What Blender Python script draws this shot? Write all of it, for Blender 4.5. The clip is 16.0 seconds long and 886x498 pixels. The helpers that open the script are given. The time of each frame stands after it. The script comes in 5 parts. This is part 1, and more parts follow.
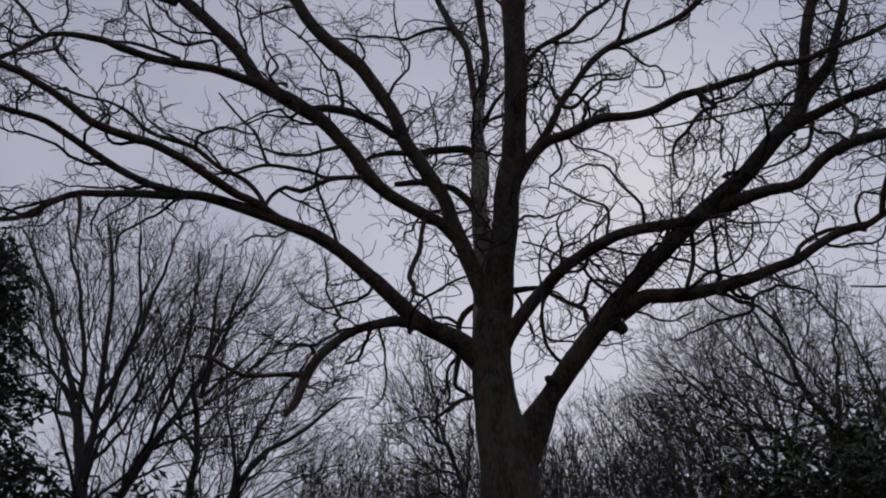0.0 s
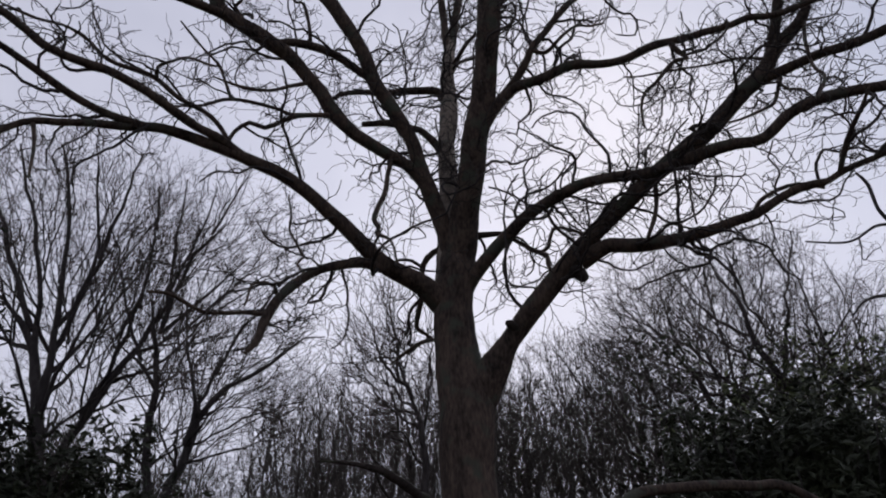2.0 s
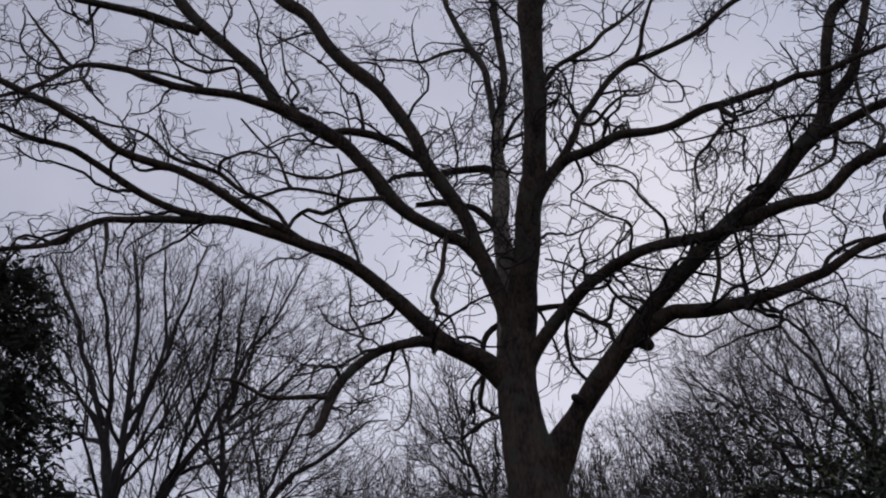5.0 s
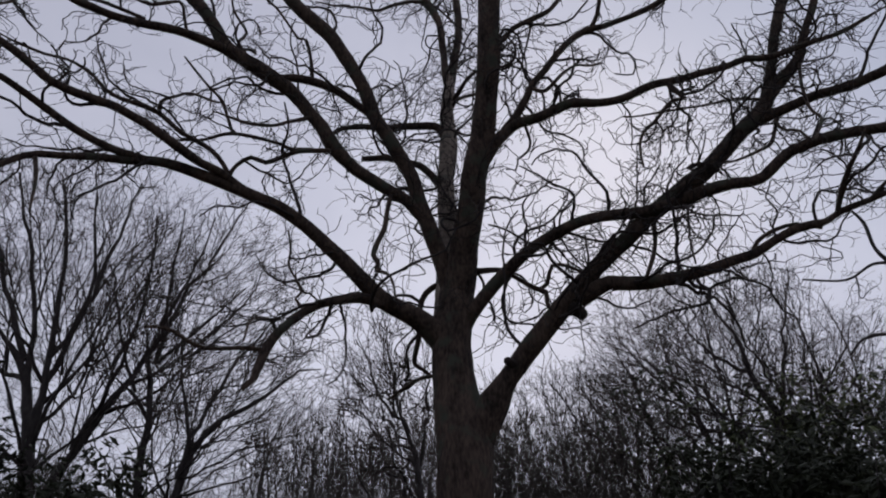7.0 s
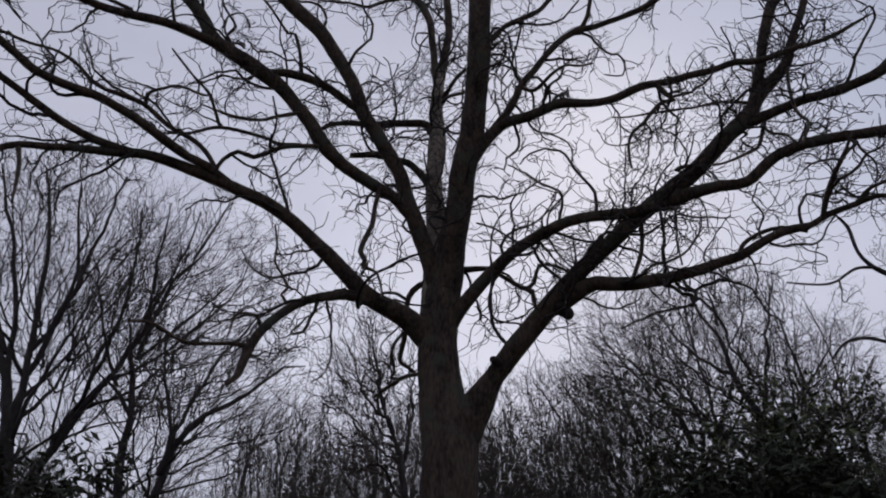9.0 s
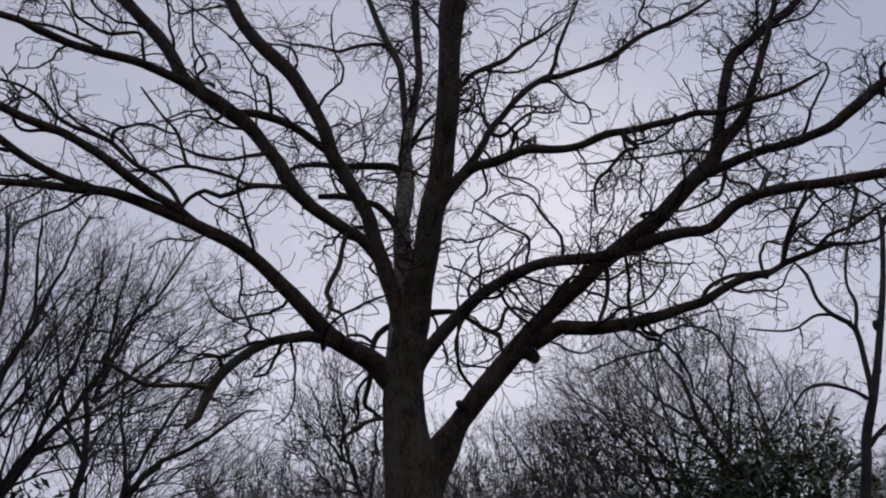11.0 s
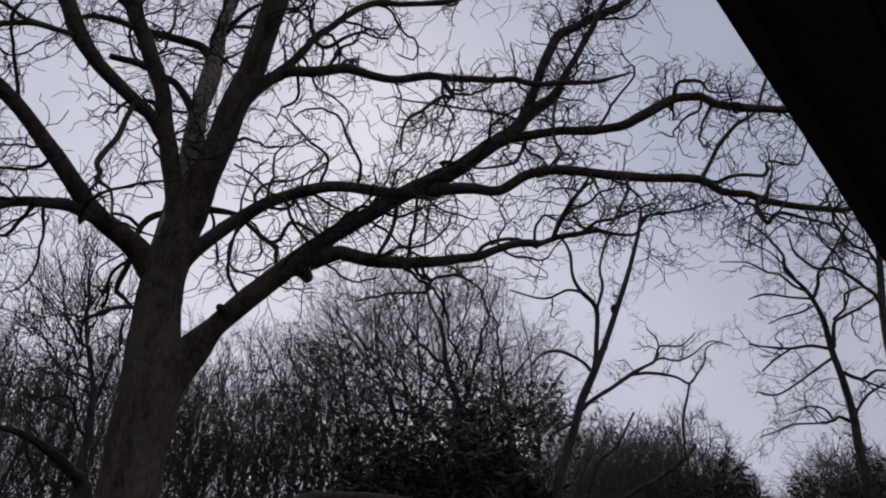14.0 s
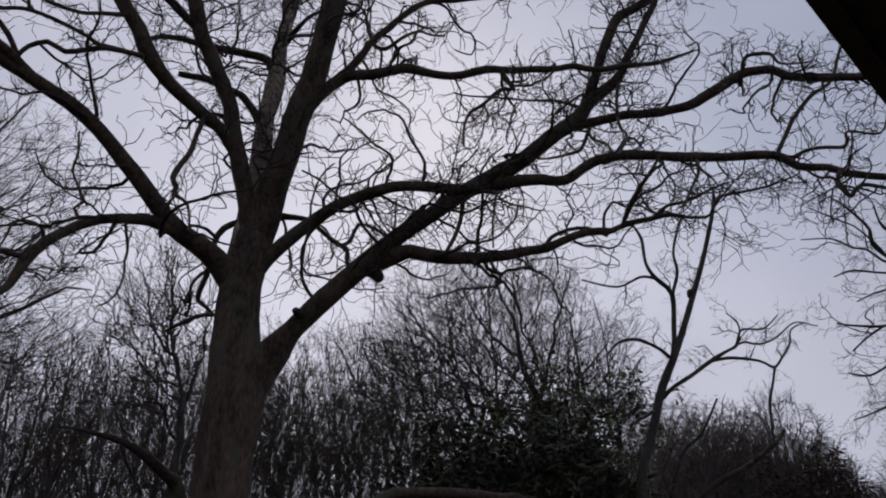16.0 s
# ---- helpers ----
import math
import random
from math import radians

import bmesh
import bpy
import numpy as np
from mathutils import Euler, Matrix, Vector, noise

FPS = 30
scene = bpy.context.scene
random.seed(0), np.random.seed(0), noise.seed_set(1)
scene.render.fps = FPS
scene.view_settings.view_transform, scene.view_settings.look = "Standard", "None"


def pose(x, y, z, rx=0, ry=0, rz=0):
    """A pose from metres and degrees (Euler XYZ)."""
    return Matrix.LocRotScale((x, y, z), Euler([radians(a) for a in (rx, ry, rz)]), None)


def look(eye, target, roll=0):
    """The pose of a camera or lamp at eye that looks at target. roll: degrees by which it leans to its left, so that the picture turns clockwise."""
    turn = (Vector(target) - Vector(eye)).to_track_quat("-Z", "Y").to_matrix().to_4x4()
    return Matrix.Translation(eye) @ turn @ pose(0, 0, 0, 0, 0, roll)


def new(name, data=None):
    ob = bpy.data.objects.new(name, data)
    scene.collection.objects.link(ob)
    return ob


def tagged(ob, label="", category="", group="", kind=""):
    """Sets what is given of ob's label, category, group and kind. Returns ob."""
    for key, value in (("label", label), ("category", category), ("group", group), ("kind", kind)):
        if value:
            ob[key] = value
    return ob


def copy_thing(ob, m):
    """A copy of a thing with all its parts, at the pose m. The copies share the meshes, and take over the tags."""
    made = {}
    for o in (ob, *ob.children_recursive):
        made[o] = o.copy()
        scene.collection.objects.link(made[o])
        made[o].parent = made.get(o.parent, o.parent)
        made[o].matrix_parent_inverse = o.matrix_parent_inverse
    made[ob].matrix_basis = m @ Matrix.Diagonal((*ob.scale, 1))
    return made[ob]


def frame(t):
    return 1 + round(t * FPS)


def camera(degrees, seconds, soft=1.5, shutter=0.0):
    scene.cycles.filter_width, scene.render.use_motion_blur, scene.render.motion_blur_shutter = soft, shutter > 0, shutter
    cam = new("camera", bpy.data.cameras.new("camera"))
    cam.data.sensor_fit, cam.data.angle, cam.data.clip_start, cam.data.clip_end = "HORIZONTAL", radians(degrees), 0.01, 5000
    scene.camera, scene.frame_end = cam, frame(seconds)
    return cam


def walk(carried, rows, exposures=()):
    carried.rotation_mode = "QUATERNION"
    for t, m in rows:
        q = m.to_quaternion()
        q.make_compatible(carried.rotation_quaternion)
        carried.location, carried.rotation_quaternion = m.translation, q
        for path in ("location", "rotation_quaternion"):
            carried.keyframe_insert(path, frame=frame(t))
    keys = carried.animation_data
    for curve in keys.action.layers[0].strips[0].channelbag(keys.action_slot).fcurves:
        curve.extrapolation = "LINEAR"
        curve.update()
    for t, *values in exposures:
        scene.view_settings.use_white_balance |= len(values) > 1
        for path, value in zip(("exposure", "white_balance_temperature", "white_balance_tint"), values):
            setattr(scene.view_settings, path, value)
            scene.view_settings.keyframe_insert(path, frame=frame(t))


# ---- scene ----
EXPO = [(0.0, -0.15, 6500, 10), (0.5, -0.15, 6500, 10), (1.0, -0.05, 6500, 10), (1.5, 0.19, 6540, 10), (2.0, 0.33, 6570, 10), (2.5, 0.33, 6580, 10), (3.0, 0.25, 6550, 10), (3.5, 0.15, 6520, 10), (6.0, 0.08, 6500, 10), (8.0, 0.08, 6500, 10), (10.5, 0.15, 6510, 10), (11.0, 0.10, 6510, 10), (12.0, 0.07, 6560, 10), (12.5, 0.07, 6590, 10), (16.0, 0.07, 6610, 10)]
cam = camera(62.0, 16.0, soft=2.0)
walk(cam, [
    (0.0, pose(0.026, -0.004, 1.546, 128.23, 2.09, 2.02)),
    (0.5, pose(0.024, 0.000, 1.543, 127.84, 1.94, 3.19)),
    (1.0, pose(0.025, -0.001, 1.547, 127.00, 2.19, 3.12)),
    (1.5, pose(0.025, -0.000, 1.550, 123.58, 2.15, 0.86)),
    (2.0, pose(0.023, 0.010, 1.550, 123.73, 2.19, -1.29)),
    (2.5, pose(0.025, -0.002, 1.547, 127.21, 2.42, 0.42)),
    (3.0, pose(0.024, 0.002, 1.542, 131.83, 1.89, 2.10)),
    (3.5, pose(0.020, 0.010, 1.525, 132.39, 1.64, 2.68)),
    (3.7, pose(0.044, 0.042, 1.502, 132.62, 0.91, 5.16)),
    (5.8, pose(-0.020, -0.039, 1.593, 127.51, 2.65, 1.66)),
    (6.0, pose(-0.022, -0.059, 1.614, 127.00, 2.66, 0.91)),
    (6.5, pose(-0.020, -0.053, 1.619, 126.15, 2.17, -0.36)),
    (7.0, pose(-0.021, -0.045, 1.619, 126.00, 1.93, -1.87)),
    (7.5, pose(-0.025, -0.049, 1.615, 125.73, 1.62, -2.83)),
    (8.0, pose(-0.025, -0.046, 1.615, 125.45, 1.70, -3.67)),
    (8.2, pose(-0.026, -0.040, 1.616, 125.27, 1.56, -3.85)),
    (10.3, pose(-0.038, -0.003, 1.638, 127.75, 2.51, -1.94)),
    (10.5, pose(-0.021, -0.011, 1.618, 128.01, 2.33, -3.64)),
    (11.0, pose(-0.025, 0.005, 1.615, 129.19, 2.81, -5.65)),
    (11.5, pose(-0.023, 0.030, 1.620, 128.32, 2.38, -9.78)),
    (12.0, pose(-0.021, 0.033, 1.622, 126.27, 1.72, -15.13)),
    (12.5, pose(-0.010, 0.036, 1.633, 122.96, 1.20, -20.51)),
    (13.0, pose(0.001, 0.032, 1.640, 123.39, 1.80, -22.38)),
    (13.5, pose(0.006, 0.041, 1.643, 122.21, 1.43, -25.89)),
    (14.0, pose(0.007, 0.042, 1.643, 122.47, 1.68, -26.37)),
    (14.5, pose(0.010, 0.045, 1.645, 122.22, 1.96, -26.37)),
    (15.0, pose(0.008, 0.041, 1.643, 121.83, 2.11, -25.22)),
    (15.5, pose(0.008, 0.042, 1.643, 121.93, 1.94, -23.18)),
    (16.0, pose(0.005, 0.038, 1.641, 122.25, 1.49, -20.21)),
], exposures=EXPO)

# ---- light ----
world = bpy.data.worlds.new("world")
scene.world = world
world.use_nodes = True
wn, wl = world.node_tree.nodes, world.node_tree.links
wn.clear()
w_out = wn.new("ShaderNodeOutputWorld")
w_bg = wn.new("ShaderNodeBackground")
w_bg.inputs["Strength"].default_value = 0.1
sky = wn.new("ShaderNodeTexSky")
sky.sky_type = "NISHITA"
sky.sun_disc = False
sky.sun_elevation, sky.sun_rotation = radians(37), radians(14)
# thin grey cloud over the whole sky, with soft uneven patches
w_co = wn.new("ShaderNodeTexCoord")
w_noise = wn.new("ShaderNodeTexNoise")
w_noise.inputs["Scale"].default_value = 1.6
w_noise.inputs["Detail"].default_value = 5.0
w_noise.inputs["Roughness"].default_value = 0.55
w_ramp = wn.new("ShaderNodeValToRGB")
w_ramp.color_ramp.elements[0].position, w_ramp.color_ramp.elements[1].position = 0.30, 0.70
w_ramp.color_ramp.elements[0].color = (4.0, 4.12, 5.2, 1)
w_ramp.color_ramp.elements[1].color = (6.1, 6.15, 7.3, 1)
w_mix = wn.new("ShaderNodeMix")
w_mix.data_type = "RGBA"
wl.new(w_co.outputs["Generated"], w_noise.inputs["Vector"])
wl.new(w_noise.outputs["Fac"], w_ramp.inputs["Fac"])
wl.new(sky.outputs["Color"], w_mix.inputs[6])
# the cloud thins towards the blue part of the sky
w_thin = wn.new("ShaderNodeVectorMath")
w_thin.operation = "DOT_PRODUCT"
w_thin.inputs[1].default_value = (0.47, 0.40, 0.79)
w_veil = wn.new("ShaderNodeMapRange")
w_veil.interpolation_type = "SMOOTHSTEP"
w_veil.inputs["From Min"].default_value, w_veil.inputs["From Max"].default_value = 0.86, 1.0
w_veil.inputs["To Min"].default_value, w_veil.inputs["To Max"].default_value = 0.93, 0.66
wl.new(w_co.outputs["Generated"], w_thin.inputs[0])
wl.new(w_thin.outputs["Value"], w_veil.inputs["Value"])
wl.new(w_veil.outputs["Result"], w_mix.inputs["Factor"])
# the cloud is brighter round the hidden sun
w_dot = wn.new("ShaderNodeVectorMath")
w_dot.operation = "DOT_PRODUCT"
w_dot.inputs[1].default_value = (0.125, 0.789, 0.602)
w_pow = wn.new("ShaderNodeMath")
w_pow.operation = "POWER"
w_pow.use_clamp = True
w_pow.inputs[1].default_value = 5.0
w_gain = wn.new("ShaderNodeMath")
w_gain.operation = "MULTIPLY_ADD"
w_gain.inputs[1].default_value, w_gain.inputs[2].default_value = 0.17, 0.865
w_scale = wn.new("ShaderNodeVectorMath")
w_scale.operation = "SCALE"
w_pos = wn.new("ShaderNodeMath")
w_pos.operation = "MAXIMUM"
w_pos.inputs[1].default_value = 0.0
wl.new(w_co.outputs["Generated"], w_dot.inputs[0])
wl.new(w_dot.outputs["Value"], w_pos.inputs[0])
wl.new(w_pos.outputs[0], w_pow.inputs[0])
wl.new(w_pow.outputs[0], w_gain.inputs[0])
wl.new(w_ramp.outputs["Color"], w_scale.inputs[0])
wl.new(w_gain.outputs[0], w_scale.inputs["Scale"])
wl.new(w_scale.outputs["Vector"], w_mix.inputs[7])
wl.new(w_mix.outputs[2], w_bg.inputs["Color"])
wl.new(w_bg.outputs["Background"], w_out.inputs["Surface"])

sun = new("sun", bpy.data.lights.new("sun", "SUN"))
sun.data.energy, sun.data.angle, sun.data.color = 0.5, radians(30), (1.0, 0.96, 0.9)
sun.matrix_world = look((7.5, 30, 23.3), (0, 0, 0))


# ---- materials ----
def material(name, dark, light, scale=6.0, stretch=(1, 1, 1), rough=0.9, bump=0.3, fine=40.0, spots=None, island=0.0):
    """Two scales of noise between two colours, with relief; spots: a third colour in patches."""
    m = bpy.data.materials.new(name)
    m.use_nodes = True
    n, l = m.node_tree.nodes, m.node_tree.links
    bsdf = n["Principled BSDF"]
    bsdf.inputs["Roughness"].default_value = rough
    bsdf.inputs["Specular IOR Level"].default_value = 0.25
    co = n.new("ShaderNodeTexCoord")
    mp = n.new("ShaderNodeMapping")
    mp.inputs["Scale"].default_value = stretch
    l.new(co.outputs["Object"], mp.inputs["Vector"])
    big = n.new("ShaderNodeTexNoise")
    big.inputs["Scale"].default_value, big.inputs["Detail"].default_value = scale, 4.0
    small = n.new("ShaderNodeTexNoise")
    small.inputs["Scale"].default_value, small.inputs["Detail"].default_value = fine, 6.0
    l.new(mp.outputs["Vector"], big.inputs["Vector"])
    l.new(mp.outputs["Vector"], small.inputs["Vector"])
    add = n.new("ShaderNodeMath")
    add.operation = "MULTIPLY_ADD"
    add.inputs[1].default_value = 0.5
    half = n.new("ShaderNodeMath")
    half.operation = "MULTIPLY"
    half.inputs[1].default_value = 0.5
    l.new(big.outputs["Fac"], half.inputs[0])
    l.new(small.outputs["Fac"], add.inputs[0])
    l.new(half.outputs[0], add.inputs[2])
    ramp = n.new("ShaderNodeValToRGB")
    ramp.color_ramp.elements[0].position, ramp.color_ramp.elements[1].position = 0.36, 0.64
    ramp.color_ramp.elements[0].color, ramp.color_ramp.elements[1].color = (*dark, 1), (*light, 1)
    l.new(add.outputs[0], ramp.inputs["Fac"])
    colour = ramp.outputs["Color"]
    if spots:
        patch = n.new("ShaderNodeTexNoise")
        patch.inputs["Scale"].default_value, patch.inputs["Detail"].default_value = scale * 0.6, 7.0
        pr = n.new("ShaderNodeValToRGB")
        pr.color_ramp.elements[0].position, pr.color_ramp.elements[1].position = 0.54, 0.66
        l.new(co.outputs["Object"], patch.inputs["Vector"])
        l.new(patch.outputs["Fac"], pr.inputs["Fac"])
        mix = n.new("ShaderNodeMix")
        mix.data_type = "RGBA"
        l.new(pr.outputs["Color"], mix.inputs["Factor"])
        l.new(colour, mix.inputs[6])
        mix.inputs[7].default_value = (*spots, 1)
        colour = mix.outputs[2]
    if island:
        geo = n.new("ShaderNodeNewGeometry")
        hsv = n.new("ShaderNodeHueSaturation")
        span = n.new("ShaderNodeMapRange")
        span.inputs["To Min"].default_value, span.inputs["To Max"].default_value = 1 - island, 1 + island
        l.new(geo.outputs["Random Per Island"], span.inputs["Value"])
        l.new(span.outputs["Result"], hsv.inputs["Value"])
        l.new(colour, hsv.inputs["Color"])
        colour = hsv.outputs["Color"]
    l.new(colour, bsdf.inputs["Base Color"])
    if bump:
        b = n.new("ShaderNodeBump")
        b.inputs["Strength"].default_value, b.inputs["Distance"].default_value = bump, 0.03
        l.new(add.outputs[0], b.inputs["Height"])
        l.new(b.outputs["Normal"], bsdf.inputs["Normal"])
    return m


bark = material("bark", (0.014, 0.0105, 0.009), (0.088, 0.064, 0.051), 5, (1, 1, 0.35), 0.92, 0.9, 28, (0.05, 0.054, 0.042))
bark_pale = material("bark_pale", (0.065, 0.054, 0.046), (0.25, 0.212, 0.178), 5, (1, 1, 0.4), 0.92, 0.8, 26, (0.10, 0.10, 0.085))
twig_bark = material("twig_bark", (0.016, 0.0135, 0.013), (0.045, 0.038, 0.036), 3, rough=0.8, bump=0, island=0.25)
grove_bark = material("grove_bark", (0.022, 0.019, 0.019), (0.06, 0.053, 0.052), 2, (1, 1, 0.3), 0.9, 0.4, 12)
grove_twig = material("grove_twig", (0.03, 0.022, 0.02), (0.066, 0.051, 0.047), 2, rough=0.85, bump=0, island=0.3)
# trees farther off: grove colours made lighter, haze painted into bark and twigs
hazed_bark = material("hazed_bark", (0.034, 0.03, 0.029), (0.10, 0.09, 0.085), 2, (1, 1, 0.3), 0.9, 0.4, 12)
hazed_twig = material("hazed_twig", (0.042, 0.035, 0.032), (0.10, 0.086, 0.078), 2, rough=0.85, bump=0, island=0.3)
thin_bark = material("thin_bark", (0.018, 0.016, 0.016), (0.05, 0.046, 0.044), 4, (1, 1, 0.4), 0.9, 0.4, 20)
dead_wood = material("dead_wood", (0.012, 0.01, 0.009), (0.042, 0.034, 0.03), 4, (1, 1, 1), 0.95, 0.8, 22, (0.06, 0.066, 0.045))
leaf_green = material("leaf_green", (0.03, 0.042, 0.018), (0.13, 0.15, 0.07), 1.2, rough=0.42, bump=0, island=0.28)
# darkened copy of leaf_green: the shade is put into the colour
leaf_shaded = material("leaf_shaded", (0.012, 0.016, 0.009), (0.045, 0.053, 0.03), 1.2, rough=0.55, bump=0, island=0.28)
leaf_needle = material("leaf_needle", (0.01, 0.013, 0.009), (0.03, 0.036, 0.022), 1.2, rough=0.8, bump=0, island=0.28)
leaf_olive = material("leaf_olive", (0.03, 0.032, 0.016), (0.10, 0.10, 0.055), 1.2, rough=0.6, bump=0, island=0.28)
dead_leaf = material("dead_leaf", (0.015, 0.011, 0.0095), (0.044, 0.033, 0.028), 1.0, rough=0.8, bump=0, island=0.3)
litter = material("litter", (0.045, 0.033, 0.024), (0.15, 0.11, 0.08), 0.6, rough=0.95, bump=0.8, fine=14, spots=(0.07, 0.075, 0.04))
stained_wood = material("stained_wood", (0.03, 0.026, 0.023), (0.075, 0.065, 0.058), 3, (1, 8, 1), 0.8, 0.3, 30)
siding = material("siding", (0.06, 0.055, 0.05), (0.10, 0.09, 0.085), 2, (1, 1, 6), 0.8, 0.3, 25)
shingle = material("shingle", (0.03, 0.03, 0.032), (0.07, 0.068, 0.07), 5, rough=0.95, bump=0.6)


# ---- mesh helpers ----
def part(name, geom, mat, parent=None, label="", smooth=True):
    """One mesh object out of (vertices, faces), under its thing."""
    me = bpy.data.meshes.new(name)
    me.from_pydata(geom[0], [], geom[1])
    if smooth:
        me.shade_smooth()
    me.materials.append(mat)
    ob = new(name, me)
    ob.parent = parent
    return tagged(ob, label)


def unit(v):
    return v / np.maximum(np.linalg.norm(v, axis=-1, keepdims=True), 1e-9)


def join(pieces):
    """Several (vertices, faces) as one."""
    vs, fs, k = [], [], 0
    for v, f in pieces:
        vs.append(np.asarray(v, float).reshape(-1, 3))
        fs += (np.asarray(f) + k).tolist()
        k += len(vs[-1])
    return np.concatenate(vs).tolist(), fs


def tubes(pts, rad, sides):
    """Round limbs along many paths of the same number of points: pts (n, s, 3), rad (n, s)."""
    n, s, _ = pts.shape
    tan = np.empty_like(pts)
    tan[:, 1:-1] = pts[:, 2:] - pts[:, :-2]
    tan[:, 0], tan[:, -1] = pts[:, 1] - pts[:, 0], pts[:, -1] - pts[:, -2]
    tan = unit(tan)
    main = unit(pts[:, -1] - pts[:, 0])
    ref = np.where(np.abs(main[:, 2:3]) < 0.7, np.array([[0, 0, 1.0]]), np.array([[1.0, 0.2, 0]]))
    u = unit(np.cross(tan, ref[:, None, :]))
    w = np.cross(tan, u)
    a = np.arange(sides) * 2 * np.pi / sides
    ring = u[:, :, None, :] * np.cos(a)[None, None, :, None] + w[:, :, None, :] * np.sin(a)[None, None, :, None]
    v = (pts[:, :, None, :] + ring * rad[:, :, None, None]).reshape(-1, 3)
    i, j, k = np.meshgrid(np.arange(n), np.arange(s - 1), np.arange(sides), indexing="ij")
    k2 = (k + 1) % sides
    base = (i * s + j) * sides
    f = np.stack([base + k, base + k2, base + sides + k2, base + sides + k], -1).reshape(-1, 4)
    return v, f


def grow(rng, p, d, length, segs, wig, lift, curl=0.0):
    """Paths from p along d that wander, bend to and fro and lift as they grow."""
    pts = [p]
    d = unit(d)
    axis = unit(rng.normal(size=d.shape))
    for _ in range(segs):
        if curl:
            axis = unit(axis + 0.9 * rng.normal(size=d.shape))
            d = d + curl * np.cross(d, axis)
        d = unit(d + wig * rng.normal(size=d.shape) + lift * np.array([0, 0, 1.0]))
        pts.append(pts[-1] + d * (length / segs)[:, None])
    return np.stack(pts, 1)


def taper(r, segs, end=0.4):
    return r[:, None] * np.linspace(1, end, segs + 1)[None, :]


def sprout(rng, pts, rad, count, lo, hi, angle, length, ratio, r_max, r_min):
    """Starts of side shoots on paths: place, way, length and radius of each."""
    n, s, _ = pts.shape
    own = np.repeat(np.arange(n), count)
    u = rng.uniform(lo, hi, len(own))
    x = u * (s - 1)
    i = np.minimum(x.astype(int), s - 2)
    fr = (x - i)[:, None]
    p = pts[own, i] * (1 - fr) + pts[own, i + 1] * fr
    tan = unit(pts[own, i + 1] - pts[own, i])
    side = unit(np.cross(tan, rng.normal(size=tan.shape)))
    a = rng.uniform(angle[0], angle[1], len(own))[:, None]
    d = tan * np.cos(a) + side * np.sin(a)
    ln = rng.uniform(length[0], length[1], len(own)) * (1.15 - 0.5 * u)
    r = np.clip(rad[own, i] * ratio, r_min, r_max)
    return p, d, ln, r


def smooth_line(points, step):
    """A rounded curve through points (x, y, z, radius), in even steps."""
    q = np.asarray(points, float)
    q = np.vstack([2 * q[0] - q[1], q, 2 * q[-1] - q[-2]])
    out = []
    for i in range(1, len(q) - 2):
        a, b, c, d = q[i - 1], q[i], q[i + 1], q[i + 2]
        m = max(2, int(np.linalg.norm((c - b)[:3]) / step))
        for t in np.arange(m) / m:
            out.append(0.5 * (2 * b + (c - a) * t + (2 * a - 5 * b + 4 * c - d) * t * t + (3 * b - a - 3 * c + d) * t ** 3))
    out.append(q[-2])
    out = np.array(out)
    out[:, 3] = np.maximum(out[:, 3], 0.004)
    return out


def knotty(line, sides, lump=0.07, seed=0):
    """A limb along a curve, with a closed end and an uneven, knotty skin."""
    pts, rad = line[None, :, :3], line[None, :, 3]
    v, f = tubes(pts, rad, sides)
    s = len(line)
    centre = np.repeat(line[:, :3], sides, axis=0)
    r = np.repeat(line[:, 3], sides)
    k = np.array([noise.noise(Vector((p * 2.2 + seed).tolist())) + 0.6 * noise.noise(Vector((p * 7 + seed).tolist())) for p in v])
    v = centre + (v - centre) * (1 + lump * k)[:, None]
    v = np.vstack([v, line[-1, :3]])
    tip = [[(s - 1) * sides + a, (s - 1) * sides + (a + 1) % sides, s * sides] for a in range(sides)]
    return v.tolist(), f.tolist() + tip


def twigs_on(rng, line, gap, lo, size=1.0, crook=1.0, fine=1.0):
    """Crooked, forking side branches, twigs and spurs along a limb."""
    pts, rad = line[None, :, :3], line[None, :, 3]
    total = np.linalg.norm(np.diff(line[:, :3], axis=0), axis=1).sum()
    n = max(2, int(total * (1 - lo) / gap))
    p, d, ln, r = sprout(rng, pts, rad, n, lo, 1.0, (0.5, 1.35), (0.45 * size, 2.3 * size), 0.5, 0.021 * fine, 0.008 * fine)
    r = r * np.clip(ln / (1.5 * size), 0.6, 1.3)
    d = unit(d + np.array([0, 0, 0.12]))
    a = grow(rng, p, d, ln, 16, 0.27 * crook, 0.012, 0.14 * crook)
    ar = taper(r, 16, 0.42)
    p, d, ln, r = sprout(rng, a, ar, 5, 0.1, 1.0, (0.5, 1.25), (0.35 * size, 1.3 * size), 0.62, 0.0105 * fine, 0.0058 * fine)
    b = grow(rng, p, d, ln, 9, 0.36 * crook, 0.01, 0.16 * crook)
    br = taper(r, 9, 0.66)
    p, d, ln, r = sprout(rng, b, br, 2, 0.15, 1.0, (0.5, 1.2), (0.15 * size, 0.65 * size), 0.78, 0.0066 * fine, 0.0047 * fine)
    c = grow(rng, p, d, ln, 5, 0.36 * crook, 0.01, 0.14 * crook)
    cr = taper(r, 5, 0.8)
    return join([tubes(a, ar, 5), tubes(b, br, 3), tubes(c, cr, 3)])


def thing(name, at, label, category, group="", kind=""):
    ob = new(name)
    ob.empty_display_size = 0.3
    ob.location = at
    return tagged(ob, label, category, group, kind)


def shifted(geom, at):
    v = np.asarray(geom[0], float) - np.asarray(at, float)
    return v.tolist(), geom[1]


